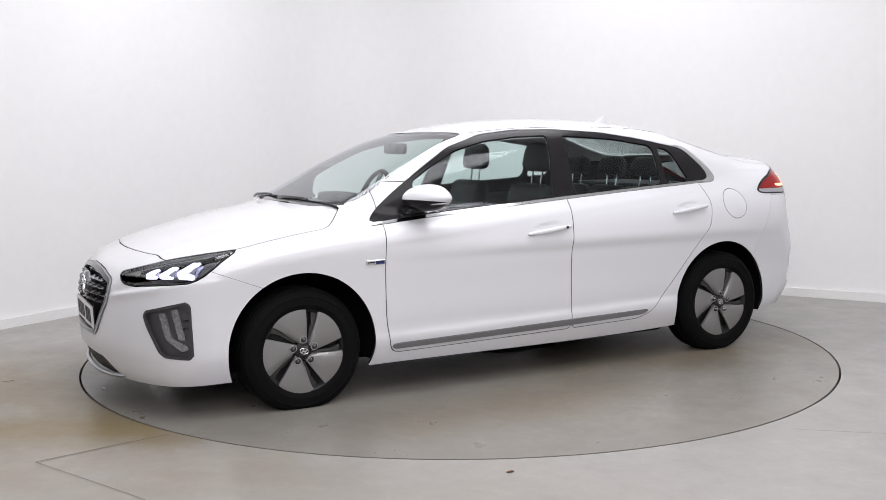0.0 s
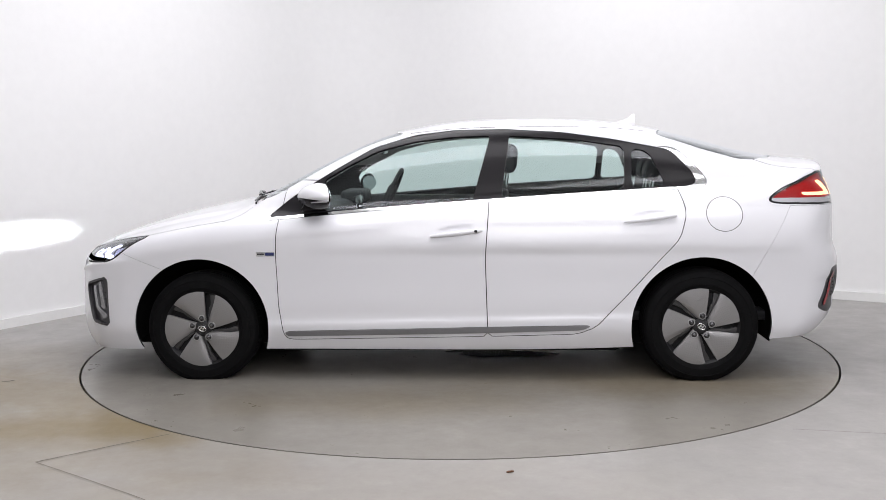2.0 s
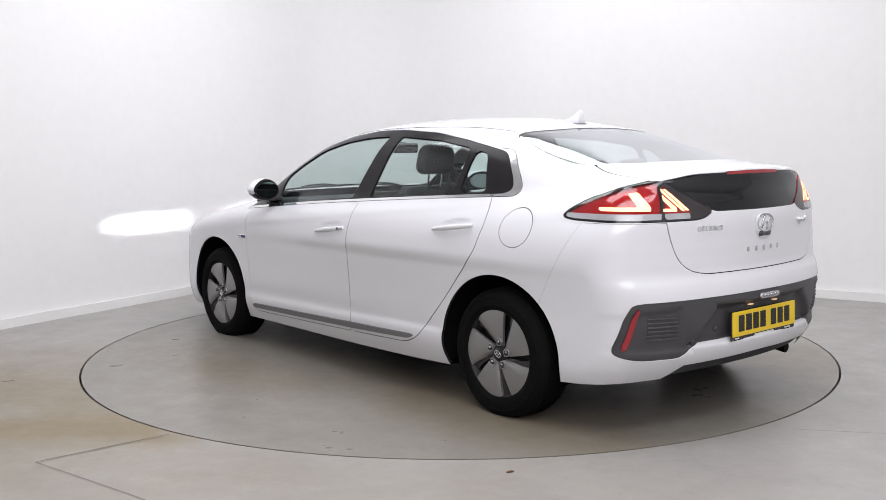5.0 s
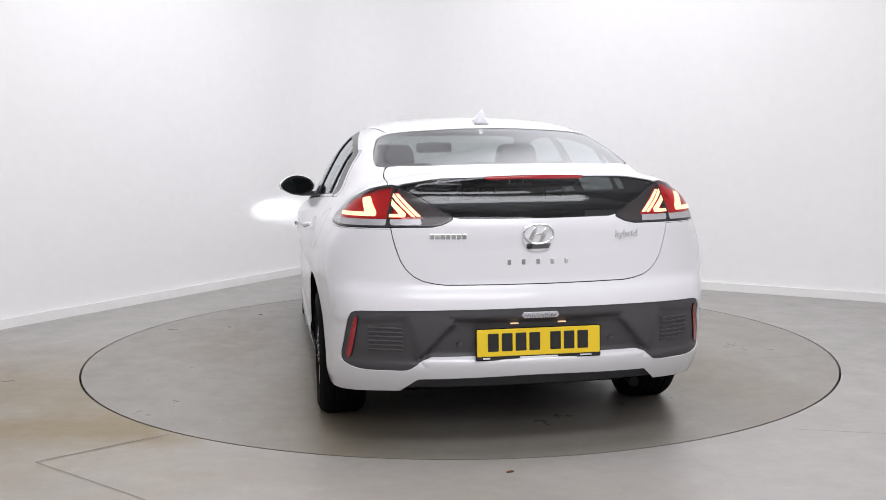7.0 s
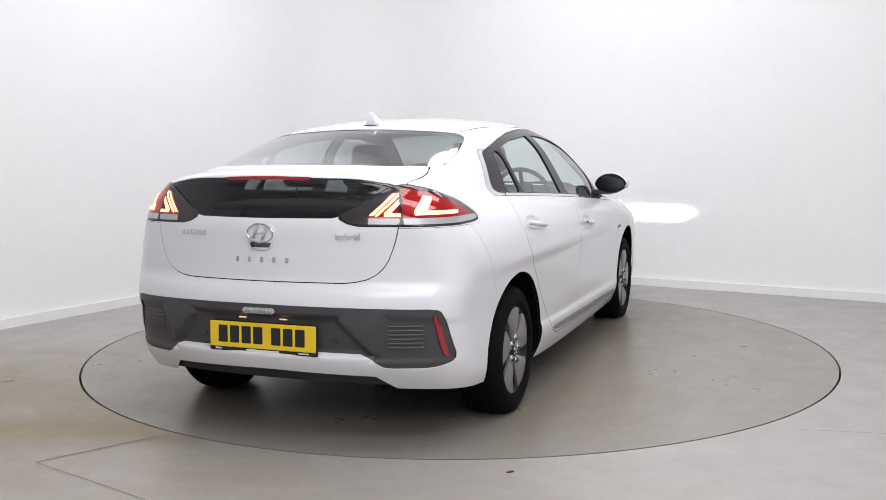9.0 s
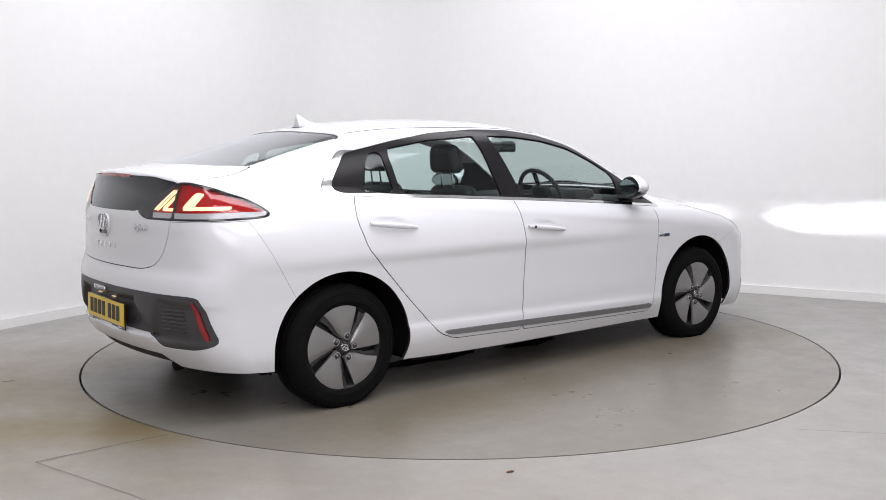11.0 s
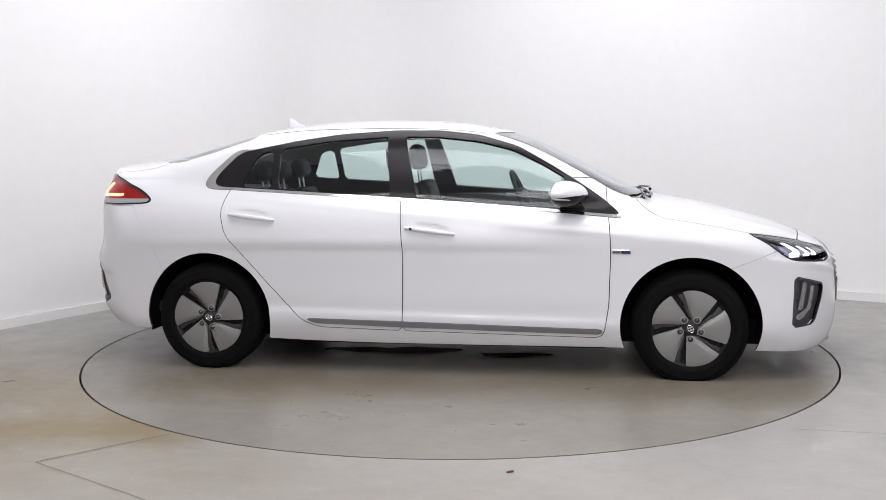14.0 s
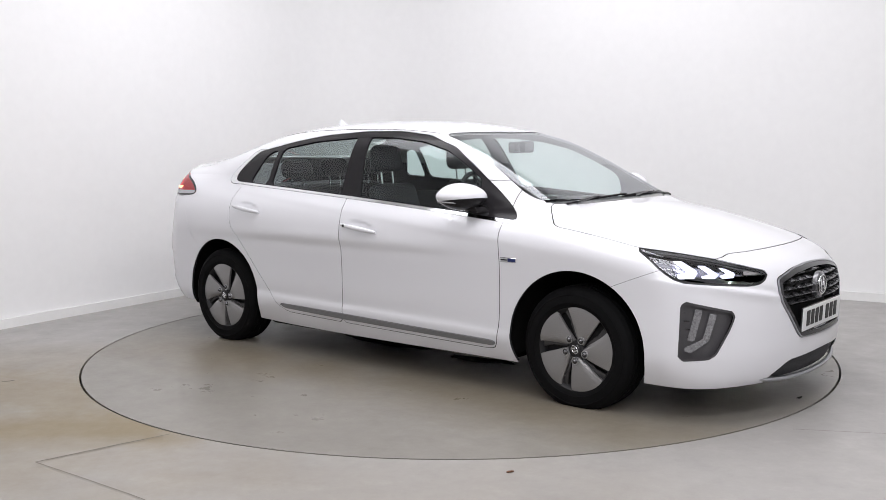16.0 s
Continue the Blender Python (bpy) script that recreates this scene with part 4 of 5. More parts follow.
def build_lamps():
    for side, (front, fog, rear) in zip((1, -1), BODY["lamps"]):
        # headlamp
        h = skin("headlamp", rim(front, 0.09), ABSORBER, car, "slim swept-back headlamp with lit white elements")
        skin("bowl", shift(front, -0.09), LAMP_BOWL, h, "dark lamp bowl")
        edge, face = border(front, 0.007)
        slot = np.abs(face[0][:, 2] - 0.667) - 0.013
        _, face = cut(face, slot)
        skin("lens", face, LENS, h, "clear lens").visible_shadow = False
        skin("lens_rim", shift(edge, 0.0), GAP, h, "black lens edge")
        skin("reflector", sub(front, [(0.722, 0.768), (0.80, 0.756), (1.0, 0.714), (1.12, 0.702), (1.08, 0.702), (0.92, 0.700), (0.73, 0.694)], "front", 0, -0.034), FACET, h, "faceted bright lamp reflector")
        for poly in LED_SHAPES:
            skin("light_element", lip(sub(front, [(sum(q[0] for q in poly) / 7 + (a - sum(q[0] for q in poly) / 7) * 1.08, max(0.682, sum(q[1] for q in poly) / 7 + (b - sum(q[1] for q in poly) / 7) * 0.97 + 0.003)) for a, b in poly], "front", 0, -0.012), 0.008), LED_WHITE, h, "glowing white chevron element")
        for poly in BLOCKS:
            skin("light_block", lip(sub(front, poly, "front", 0, -0.013), 0.006), LAMP_CHROME, h, "chromed lamp block")
        skin("side_shade", sub(front, [(0.60, 0.79), (0.72, 0.772), (0.715, 0.69), (0.67, 0.72)], "front", 0, -0.03), SATIN_DARK, h, "smoked inner bezel")
        skin("upper_bezel", sub(front, [(0.72, 0.80), (0.93, 0.762), (1.18, 0.70), (1.16, 0.690), (0.93, 0.751), (0.72, 0.787)], "front", 0, -0.02), SATIN_DARK, h, "grey upper bezel")
        skin("indicator", lip(sub(front, [(1.07, 0.714), (1.15, 0.701), (1.15, 0.693), (1.065, 0.693)], "front", 0, -0.018), 0.005), INDICATOR, h, "faceted clear indicator")
        # projector: a hot spot behind a slot; unseen shroud added to shape the beam
        px, py, pz = on_skin(None, 0.585, 0.667).x - 0.078, 0.515 * side, 0.667
        part("projector", block(0.003, 0.024, 0.007, 0, at=(px, py, pz)), BEAM, h, "bright projector lamp", smooth=False)
        bm = bmesh.new()
        walls = [(0.066, 0.144, 0.002, 0.031, 0, 0.009), (0.066, 0.144, 0.002, 0.031, 0, -0.009), (0.066, 0.002, 0.020, 0.031, 0.042 * side, 0), (0.066, 0.002, 0.020, 0.031, -0.014 * side, 0),
                 (0.002, 0.146, 0.020, -0.004, 0, 0), (0.002, 0.144, 0.0075, 0.0605, 0, 0.0070), (0.002, 0.144, 0.0075, 0.0605, 0, -0.0070)]
        for sx, sy, sz, ax, ay, az in walls:
            q = bmesh.ops.create_cube(bm, size=1)["verts"]
            for v in q:
                v.co = Vector((px + ax + v.co.x * sx, py + ay + v.co.y * sy, pz + az + v.co.z * sz))
        part("projector_shroud", bm, ABSORBER, h, "unseen black shroud added to shape the beam", smooth=False)
        # running lamp pod
        f = skin("running_lamp", rim(fog, 0.055), GREY_PLASTIC, car, "dark grey pod with two hooked clear running lamps")
        skin("pod_back", shift(fog, -0.022), GREY_PLASTIC, f, "dark grey pod")
        edge, face = border(fog, 0.010)
        skin("pod_rim", lip(shift(edge, 0.001), 0.01), GREY_PLASTIC, f, "dark grey pod rim")
        for poly in ([(0.805, 0.548), (0.838, 0.540), (0.800, 0.398), (0.768, 0.402)], [(0.873, 0.526), (0.905, 0.516), (0.868, 0.400), (0.785, 0.345), (0.756, 0.352), (0.758, 0.370), (0.838, 0.410)]):
            skin("lamp_bar", lip(sub(fog, poly, "front", 0, -0.010), 0.02), POD_BAR, f, "clear ribbed lamp bar")
        for k in range(5):
            z0 = 0.53 - k * 0.035
            skin("pod_rib", lip(sub(fog, [(0.752, z0), (0.795 - k * 0.006, z0 - 0.004), (0.793 - k * 0.006, z0 - 0.010), (0.750, z0 - 0.006)], "front", 0, -0.014), 0.02), GLOSS_BLACK, f)
        # tail lamp: one half on the body side, one on the tailgate
        q = rear if side > 0 else mirrored(rear)
        split = q[0][:, 1] - (0.597 + (q[0][:, 2] - 1.0) * -0.25)
        inner_half, outer_half = cut(q, split)
        for half, parent, strokes, nm in ((outer_half, car, [[(0.895, 1.076), (0.938, 1.082), (0.990, 1.020), (0.990, 1.003), (0.780, 1.004), (0.775, 1.020), (0.935, 1.020)]], "outer"),
                                          (inner_half, car, [[(1.022, 1.094), (1.034, 1.097), (1.142, 1.000), (1.128, 0.999)], [(1.040, 1.096), (1.052, 1.098), (1.160, 1.003), (1.146, 1.0)],
                                                                          [(1.008, 1.080), (1.022, 1.085), (1.105, 1.013), (1.105, 0.999), (1.020, 1.000), (1.020, 1.013), (1.078, 1.013)]], "inner")):
            half_m = half if side > 0 else mirrored(half)
            tl = skin("tail_lamp", rim(half_m, 0.014), GLOSS_BLACK, parent, "red and clear tail lamp with a glowing angled element")
            edge, face = border(half_m, 0.008)
            skin("lamp_frame", edge, GLOSS_BLACK, tl, "black lamp edge")
            red, clear = cut(face, np.where(True, 0.992 - face[0][:, 2], 0))
            if nm == "inner":
                r = 0.7 * (-face[0][:, 0] - np.abs(face[0][:, 1]))
                red, dark = cut(face, np.maximum(0.992 - face[0][:, 2], (r - 1.172 + (face[0][:, 2] - 0.995) * 1.1)))
                clear, dark = cut(dark, np.maximum(dark[0][:, 2] - 0.9921, 0.7 * (-dark[0][:, 0] - np.abs(dark[0][:, 1])) - 1.165))
                skin("smoked_lens", dark, SMOKE, tl, "smoked dark lens corner")
            skin("red_lens", red, RED_LENS, tl, "red lens").visible_shadow = False
            skin("clear_lens", clear, LENS_BAR, tl, "clear lens band")
            skin("lamp_back", shift(face, -0.012), RED_BACK, tl, "red lamp back")
            for poly in strokes:
                skin("light_bar", sub(half_m, poly, "rear", 0, 0.0015), LED_AMBER, tl, "glowing orange light bar")


build_lamps()


# ---- grille, plates and badges ----
def build_grille():
    g = BODY["grille"]
    d = region(g, GRILLE, "across", None, 1)
    core, band = cut(g, d + 0.026)
    frame_o, frame_i = cut(band, -(region(band, GRILLE, "across", None, 1) + 0.007))
    gr = skin("grille", both(lip(shift(frame_i, 0.006), 0.03)), GLOSS_BLACK, car, "black shield-shaped grille with satin frame and small angled blocks")
    skin("grille_frame", both(lip(shift(frame_o, 0.008), 0.03)), SATIN, gr, "satin silver grille frame")
    skin("grille_back", both(shift(g, -0.07)), GAP, gr, "black grille depth")
    first = None
    row = 0
    poly = rounded(GRILLE, 1)
    z = 0.672
    while z > 0.38:
        for k in range(-6, 7):
            y = (k + (0.5 if row % 2 else 0)) * 0.078
            ins = float(inside(poly, np.array([abs(y)]), np.array([z]))[0]) if abs(y) > 0.05 else -0.05
            if ins > -0.030 or (abs(y) < 0.285 and z < 0.53) or math.hypot(y, z - 0.592) < 0.070:
                continue
            p = on_skin(None, y, z)
            m = pose(p.x - 0.012, y, z, 0, -24, math.degrees(math.atan(0.88 * y)))
            if first is None:
                first = part("grille_block", block(0.046, 0.064, 0.023, 0.002, 1, taper=(0.40, 0.34, -0.008)), BLOCK_SATIN, gr, "dark satin angled grille block")
                first.matrix_basis = m
            else:
                again(first, "grille_block", gr, m)
        row += 1
        z -= 0.033
    # cross bars that join the blocks
    for k, z in enumerate((0.656, 0.623, 0.590, 0.557, 0.524)):
        half = 0.33 if z > 0.54 else 0.30
        pts = []
        for y in np.linspace(-half, half, 13):
            p = on_skin(None, float(abs(y)), z)
            pts.append((p.x - 0.026, float(y), z))
        part("grille_bar", tube(pts, 0.004, 6), GLOSS_BLACK, gr, "thin black grille bar")
    c = on_skin(None, 0, 0.592)
    e = part("front_emblem", lathe([(0, 0.006), (0.054, 0.005), (0.064, 0.0), (0.066, -0.006), (0.066, -0.02), (0, -0.02)], 40), SMOKE_DISC, car, "smoky round emblem", m=pose(c.x - 0.004, 0, 0.592, 0, 0, -90))
    badge_shape(e, 0.054, 0.046, 0.008)
    # lower intake and lip
    k = BODY["intake"]
    i = skin("lower_intake", both(shift(k, -0.035)), GLOSS_BLACK, car, "black lower air intake")
    pts = []
    for y in np.linspace(-0.50, 0.50, 21):
        p = on_skin(None, abs(float(y)), 0.195)
        pts.append((p.x - 0.004, float(y), 0.176 + 0.02 * (abs(y) / 0.5) ** 4))
    part("bumper_lip", tube(pts, [0.004] + [0.012] * 19 + [0.004], 8), SATIN, BODY["bumper_f"], "satin silver lip under the intake")
    for z in (0.215, 0.24):
        pts = [(on_skin(None, abs(float(y)), z).x - 0.022, float(y), z) for y in np.linspace(-0.36, 0.36, 9)]
        part("intake_bar", tube(pts, 0.004, 6), GREY_PLASTIC, i)


def badge_shape(parent, rx, rz, y, mat=None):
    """An oval ring with a slanted double-stroke mark, as plain shapes, in the x-z plane."""
    mat = mat or CHROME
    ring = [(rx * math.cos(a), y, rz * math.sin(a)) for a in np.linspace(0, 2 * math.pi, 41)[:-1]]
    part("emblem_ring", tube(ring, 0.0035, 6, True), mat, parent, "chrome oval ring")
    s, t = rx, rz
    left = [(-0.68, -0.50), (-0.42, -0.66), (-0.02, 0.82), (-0.27, 0.75)]
    strokes = [[(u * s, v * t) for u, v in left], [(-u * s, -v * t) for u, v in left], [(-0.38 * s, -0.13 * t), (0.24 * s, -0.01 * t), (0.38 * s, 0.13 * t), (-0.24 * s, 0.01 * t)]]
    for q in strokes:
        part("emblem_stroke", slab(q, 0.006, 0.0012, ((1, 0, 0), (0, 0, 1)), (0, y, 0)), mat, parent)


def plate(name, mat, at, turn, bars, label):
    """A flat plate of 520 x 111 mm with plain bars for its characters, facing +x before it is turned."""
    p = part(name, block(0.006, 0.520, 0.112, 0.003, 1), mat, car, label, m=pose(*at, *turn))
    part("plate_holder", block(0.006, 0.530, 0.132, 0.004, 1, at=(-0.007, 0, -0.007)), GLOSS_BLACK, p, "black plate holder")
    y = -0.5 * 0.43
    for w in bars:
        part("character_bar", block(0.003, w, 0.074, 0.002, 1, at=(0.0035, y + w / 2, 0.002)), INK, p)
        y += w + 0.013 if w < 0.06 else w + 0.013
        if abs(y + 0.0) < 0.03 and w == bars[3]:
            y += 0.03
    part("dealer_line", block(0.003, 0.16, 0.007, 0.001, 1, at=(-0.0025, 0, -0.064)), PLATE_WHITE, p)
    part("dealer_line", block(0.003, 0.05, 0.006, 0.001, 1, at=(-0.0025, 0.2, -0.064)), PLATE_WHITE, p)
    part("dealer_line", block(0.003, 0.03, 0.007, 0.001, 1, at=(-0.0025, -0.22, -0.064)), PLATE_WHITE, p)
    return p


def build_rear_details():
    tg, br = BODY["tailgate"], BODY["bumper_r"]
    # round badge over the camera housing
    q = on_tail(0, 0.915)
    b = part("tailgate_emblem", slab([(-0.066, 0.02), (-0.060, 0.040), (-0.03, 0.052), (0.03, 0.052), (0.060, 0.040), (0.066, 0.02), (0.062, -0.025), (0.045, -0.055), (0.02, -0.064), (-0.02, -0.064), (-0.045, -0.055), (-0.062, -0.025)],
                                   0.012, 0.004), PAINT, car, "white badge housing", m=pose(q.x - 0.004, 0, 0.918, 0, 0, -90))
    badge_shape(b, 0.062, 0.040, -0.009)
    b.children[0].location = (0, 0, 0.01)
    for c in b.children[1:]:
        c.location = (0, 0, 0.01)
    part("handle_recess", slab([(-0.052, -0.030), (0.052, -0.030), (0.042, -0.050), (-0.042, -0.050)], 0.004, 0.001, at=(0, -0.0072, 0)), SATIN_DARK, b, "grey handle recess")
    part("camera_lens", lathe([(0, -0.014), (0.008, -0.013), (0.012, -0.008), (0.012, 0), (0, 0)], 20), GLOSS_BLACK, b, "small black reversing camera", m=pose(0.038 * -1, 0, -0.040))
    # lettering: makers' words as plain bars, the drive type as read
    for y0, n, w, gap, h, z in ((0.365, 7, 0.017, 0.0045, 0.021, 0.921), (0.0, 5, 0.015, 0.045, 0.022, 0.814)):
        total = n * w + (n - 1) * gap
        for k in range(n):
            y = y0 + total / 2 - w / 2 - k * (w + gap)
            q = on_tail(abs(y), z)
            a = -math.degrees(math.atan(0.48 * y))
            part("letter_bar", block(0.005, w, h, 0.0015, 1), CHROME, tg, "small chrome letter bar" if k == 0 else "", m=pose(q.x - 0.001, y, z, 0, 0, a))
    cu = bpy.data.curves.new("hybrid_word", "FONT")
    cu.body, cu.size, cu.extrude, cu.align_x, cu.align_y = "hybrid", 0.042, 0.003, "CENTER", "CENTER"
    tmp = new("hybrid_word", cu)
    me = bpy.data.meshes.new_from_object(tmp)
    bpy.data.objects.remove(tmp)
    q = on_tail(0.39, 0.917)
    w = new("hybrid_word", me)
    me.materials.append(CHROME)
    w.parent = tg
    w.matrix_basis = pose(q.x - 0.004, -0.39, 0.917, 90, 0, -90 + 10.5)
    tagged(w, "chrome lettering hybrid")
    # number plate with its recess, lamps, sensors and a lit strip above
    plate("number_plate", PLATE_YELLOW, (-2.216, 0, 0.487), (0, -2, 180), (0.045, 0.045, 0.045, 0.045, 0.045, 0.045, 0.045), "yellow number plate with black bars for characters")
    for s in (1, -1):
        p = on_tail(0.322, 0.478)
        part("parking_sensor", lathe([(0, -0.006), (0.011, -0.005), (0.013, 0.0), (0.013, 0.01), (0, 0.01)], 20), GREY_PLASTIC, br, "round parking sensor", m=pose(p.x, 0.322 * s, 0.478, 0, 0, -90 + 9 * s))
        p = on_tail(0.10, 0.56)
        part("plate_lamp", block(0.012, 0.034, 0.005, 0.0015, 1, at=(p.x - 0.004, 0.10 * s, 0.563)), PLATE_GLOW, br, "warm plate lamp")
        for k in range(6):
            z = 0.548 - k * 0.018
            pts = [(on_tail(float(y), z).x + 0.0015, float(y) * s, z) for y in np.linspace(0.555, 0.690, 6)]
            part("vent_rib", tube(pts, 0.0045, 6), GREY_PLASTIC, br, "thin moulded rib")
    p = on_tail(0, 0.602)
    part("rear_strip_lamp", slab([(-0.080, 0.000), (-0.07, 0.014), (0.07, 0.014), (0.080, 0.000), (0.068, -0.012), (-0.068, -0.012)], 0.010, 0.003), LENS_BAR, br, "clear ribbed lamp over the plate", m=pose(p.x - 0.002, 0, 0.600, 0, 0, -90))
    for k in range(8):
        part("lamp_facet", block(0.006, 0.010, 0.012, 0.002, 1, at=(p.x - 0.007, -0.056 + k * 0.016, 0.600)), LAMP_CHROME, br)


def build_front_plate():
    p = on_skin(None, 0, 0.452)
    plate("number_plate", PLATE_WHITE, (p.x - 0.010, 0, 0.450), (0, 3, 0), (0.045, 0.045, 0.045, 0.045, 0.045, 0.045, 0.045), "white number plate with black bars for characters")


build_grille()
build_rear_details()
build_front_plate()


# ---- mirrors, handles, wipers, aerial ----
def build_mirror(s):
    df = BODY["doors"][0 if s > 0 else 1][0]
    mir = new("wing_mirror")
    mir.parent = car
    tagged(mir, "white door mirror with a black lower shell")

    def shell():
        bm = bmesh.new()
        bmesh.ops.create_uvsphere(bm, u_segments=40, v_segments=24, radius=1)
        for v in bm.verts:
            x, y, z = v.co
            x = x * 0.86 if x > 0 else -0.34 * min(1.0, -x * 2.2)
            wide = 1.0 - 0.10 * max(0, -z)
            v.co = Vector((0.668 + x * 0.130 * (1 - 0.25 * max(0, y) ** 2), 0.905 + y * 0.122 * wide, 1.018 + z * (0.074 if z > 0 else 0.066) * (1 - 0.28 * max(0, y) ** 2) * (1 - 0.10 * max(0, x) ** 2) + 0.004 * y))
        return bm

    def swept(bm):
        for v in bm.verts:
            v.co.x -= 0.36 * (v.co.y - 0.905) - 0.015
        return bm
    top = shell()
    bmesh.ops.bisect_plane(top, geom=top.verts[:] + top.edges[:] + top.faces[:], plane_co=(0.66, 0.9, 1.003), plane_no=(0.12, 0, -1), clear_outer=True)
    back = top.copy()
    bmesh.ops.bisect_plane(top, geom=top.verts[:] + top.edges[:] + top.faces[:], plane_co=(0.633, 0.9, 1.0), plane_no=(-1, 0, 0), clear_outer=True)
    bmesh.ops.bisect_plane(back, geom=back.verts[:] + back.edges[:] + back.faces[:], plane_co=(0.633, 0.9, 1.0), plane_no=(1, 0, 0), clear_outer=True)
    low = shell()
    bmesh.ops.bisect_plane(low, geom=low.verts[:] + low.edges[:] + low.faces[:], plane_co=(0.66, 0.9, 1.003), plane_no=(-0.12, 0, 1), clear_outer=True)
    face = slab([(0.098 * math.cos(a), 0.050 * math.sin(a) * (1 - 0.15 * math.cos(a))) for a in np.linspace(0, 2 * math.pi, 33)[:-1]], 0.006, 0.0, ((0, 1, 0), (0, 0, 1)), (0.6225, 0.905, 1.018))
    arm = slab([(0.65, 0.952), (0.76, 0.944), (0.79, 0.940), (0.77, 0.972), (0.67, 0.980)], 0.12, 0.008, at=(0, 0.835, 0))
    band = tube([(0.645, 1.012, 0.999), (0.675, 1.016, 0.998), (0.715, 0.990, 0.995), (0.748, 0.93, 0.990)], 0.0045, 6)
    for bm, name, mat, lab in ((top, "mirror_cap", PAINT, "white mirror cap"), (low, "mirror_base", FRAME_BLACK, "black lower mirror shell"), (back, "mirror_surround", FRAME_BLACK, "black rear mirror surround"), (face, "mirror_glass", MIRROR_FACE, "mirror glass"),
                               (arm, "mirror_arm", FRAME_BLACK, "black mirror arm"), (band, "mirror_indicator", LENS_BAR, "clear indicator strip")):
        if name != "mirror_arm":
            swept(bm)
        if s < 0:
            for v in bm.verts:
                v.co.y = -v.co.y
            bmesh.ops.reverse_faces(bm, faces=bm.faces)
        part(name, bm, mat, mir, lab)


def build_handle(door, s, x0, x1, z0, z1, lock):
    """A flared pull bar between two points of the door, with its cup."""
    pts, rs = [], []
    for u in np.linspace(0, 1, 9):
        x, z = x0 + (x1 - x0) * u, z0 + (z1 - z0) * u
        p = on_skin(x, None, z - 0.030)
        out = 0.020 * math.sin(math.pi * min(1, max(0, u * 0.9 + 0.06))) ** 0.6 - 0.003
        pts.append((x, (p.y + out) * s, z))
        rs.append(0.0118 * (0.22 + 0.78 * math.sin(math.pi * (0.10 + 0.82 * u)) ** 0.6))
    h = part("door_handle", tube(pts, rs, 12), PAINT, door, "white pull handle")
    for v in h.data.vertices:
        mid = z0 + (z1 - z0) * (v.co.x - x0) / (x1 - x0)
        v.co.z = mid + (v.co.z - mid) * 1.15
    if lock:
        p = Vector(pts[3 if lock > 0 else 1])
        part("lock_button", block(0.014, 0.006, 0.014, 0.002, 1, at=(p.x, p.y + 0.0125 * s, p.z)), GLOSS_BLACK, door, "small black lock button")


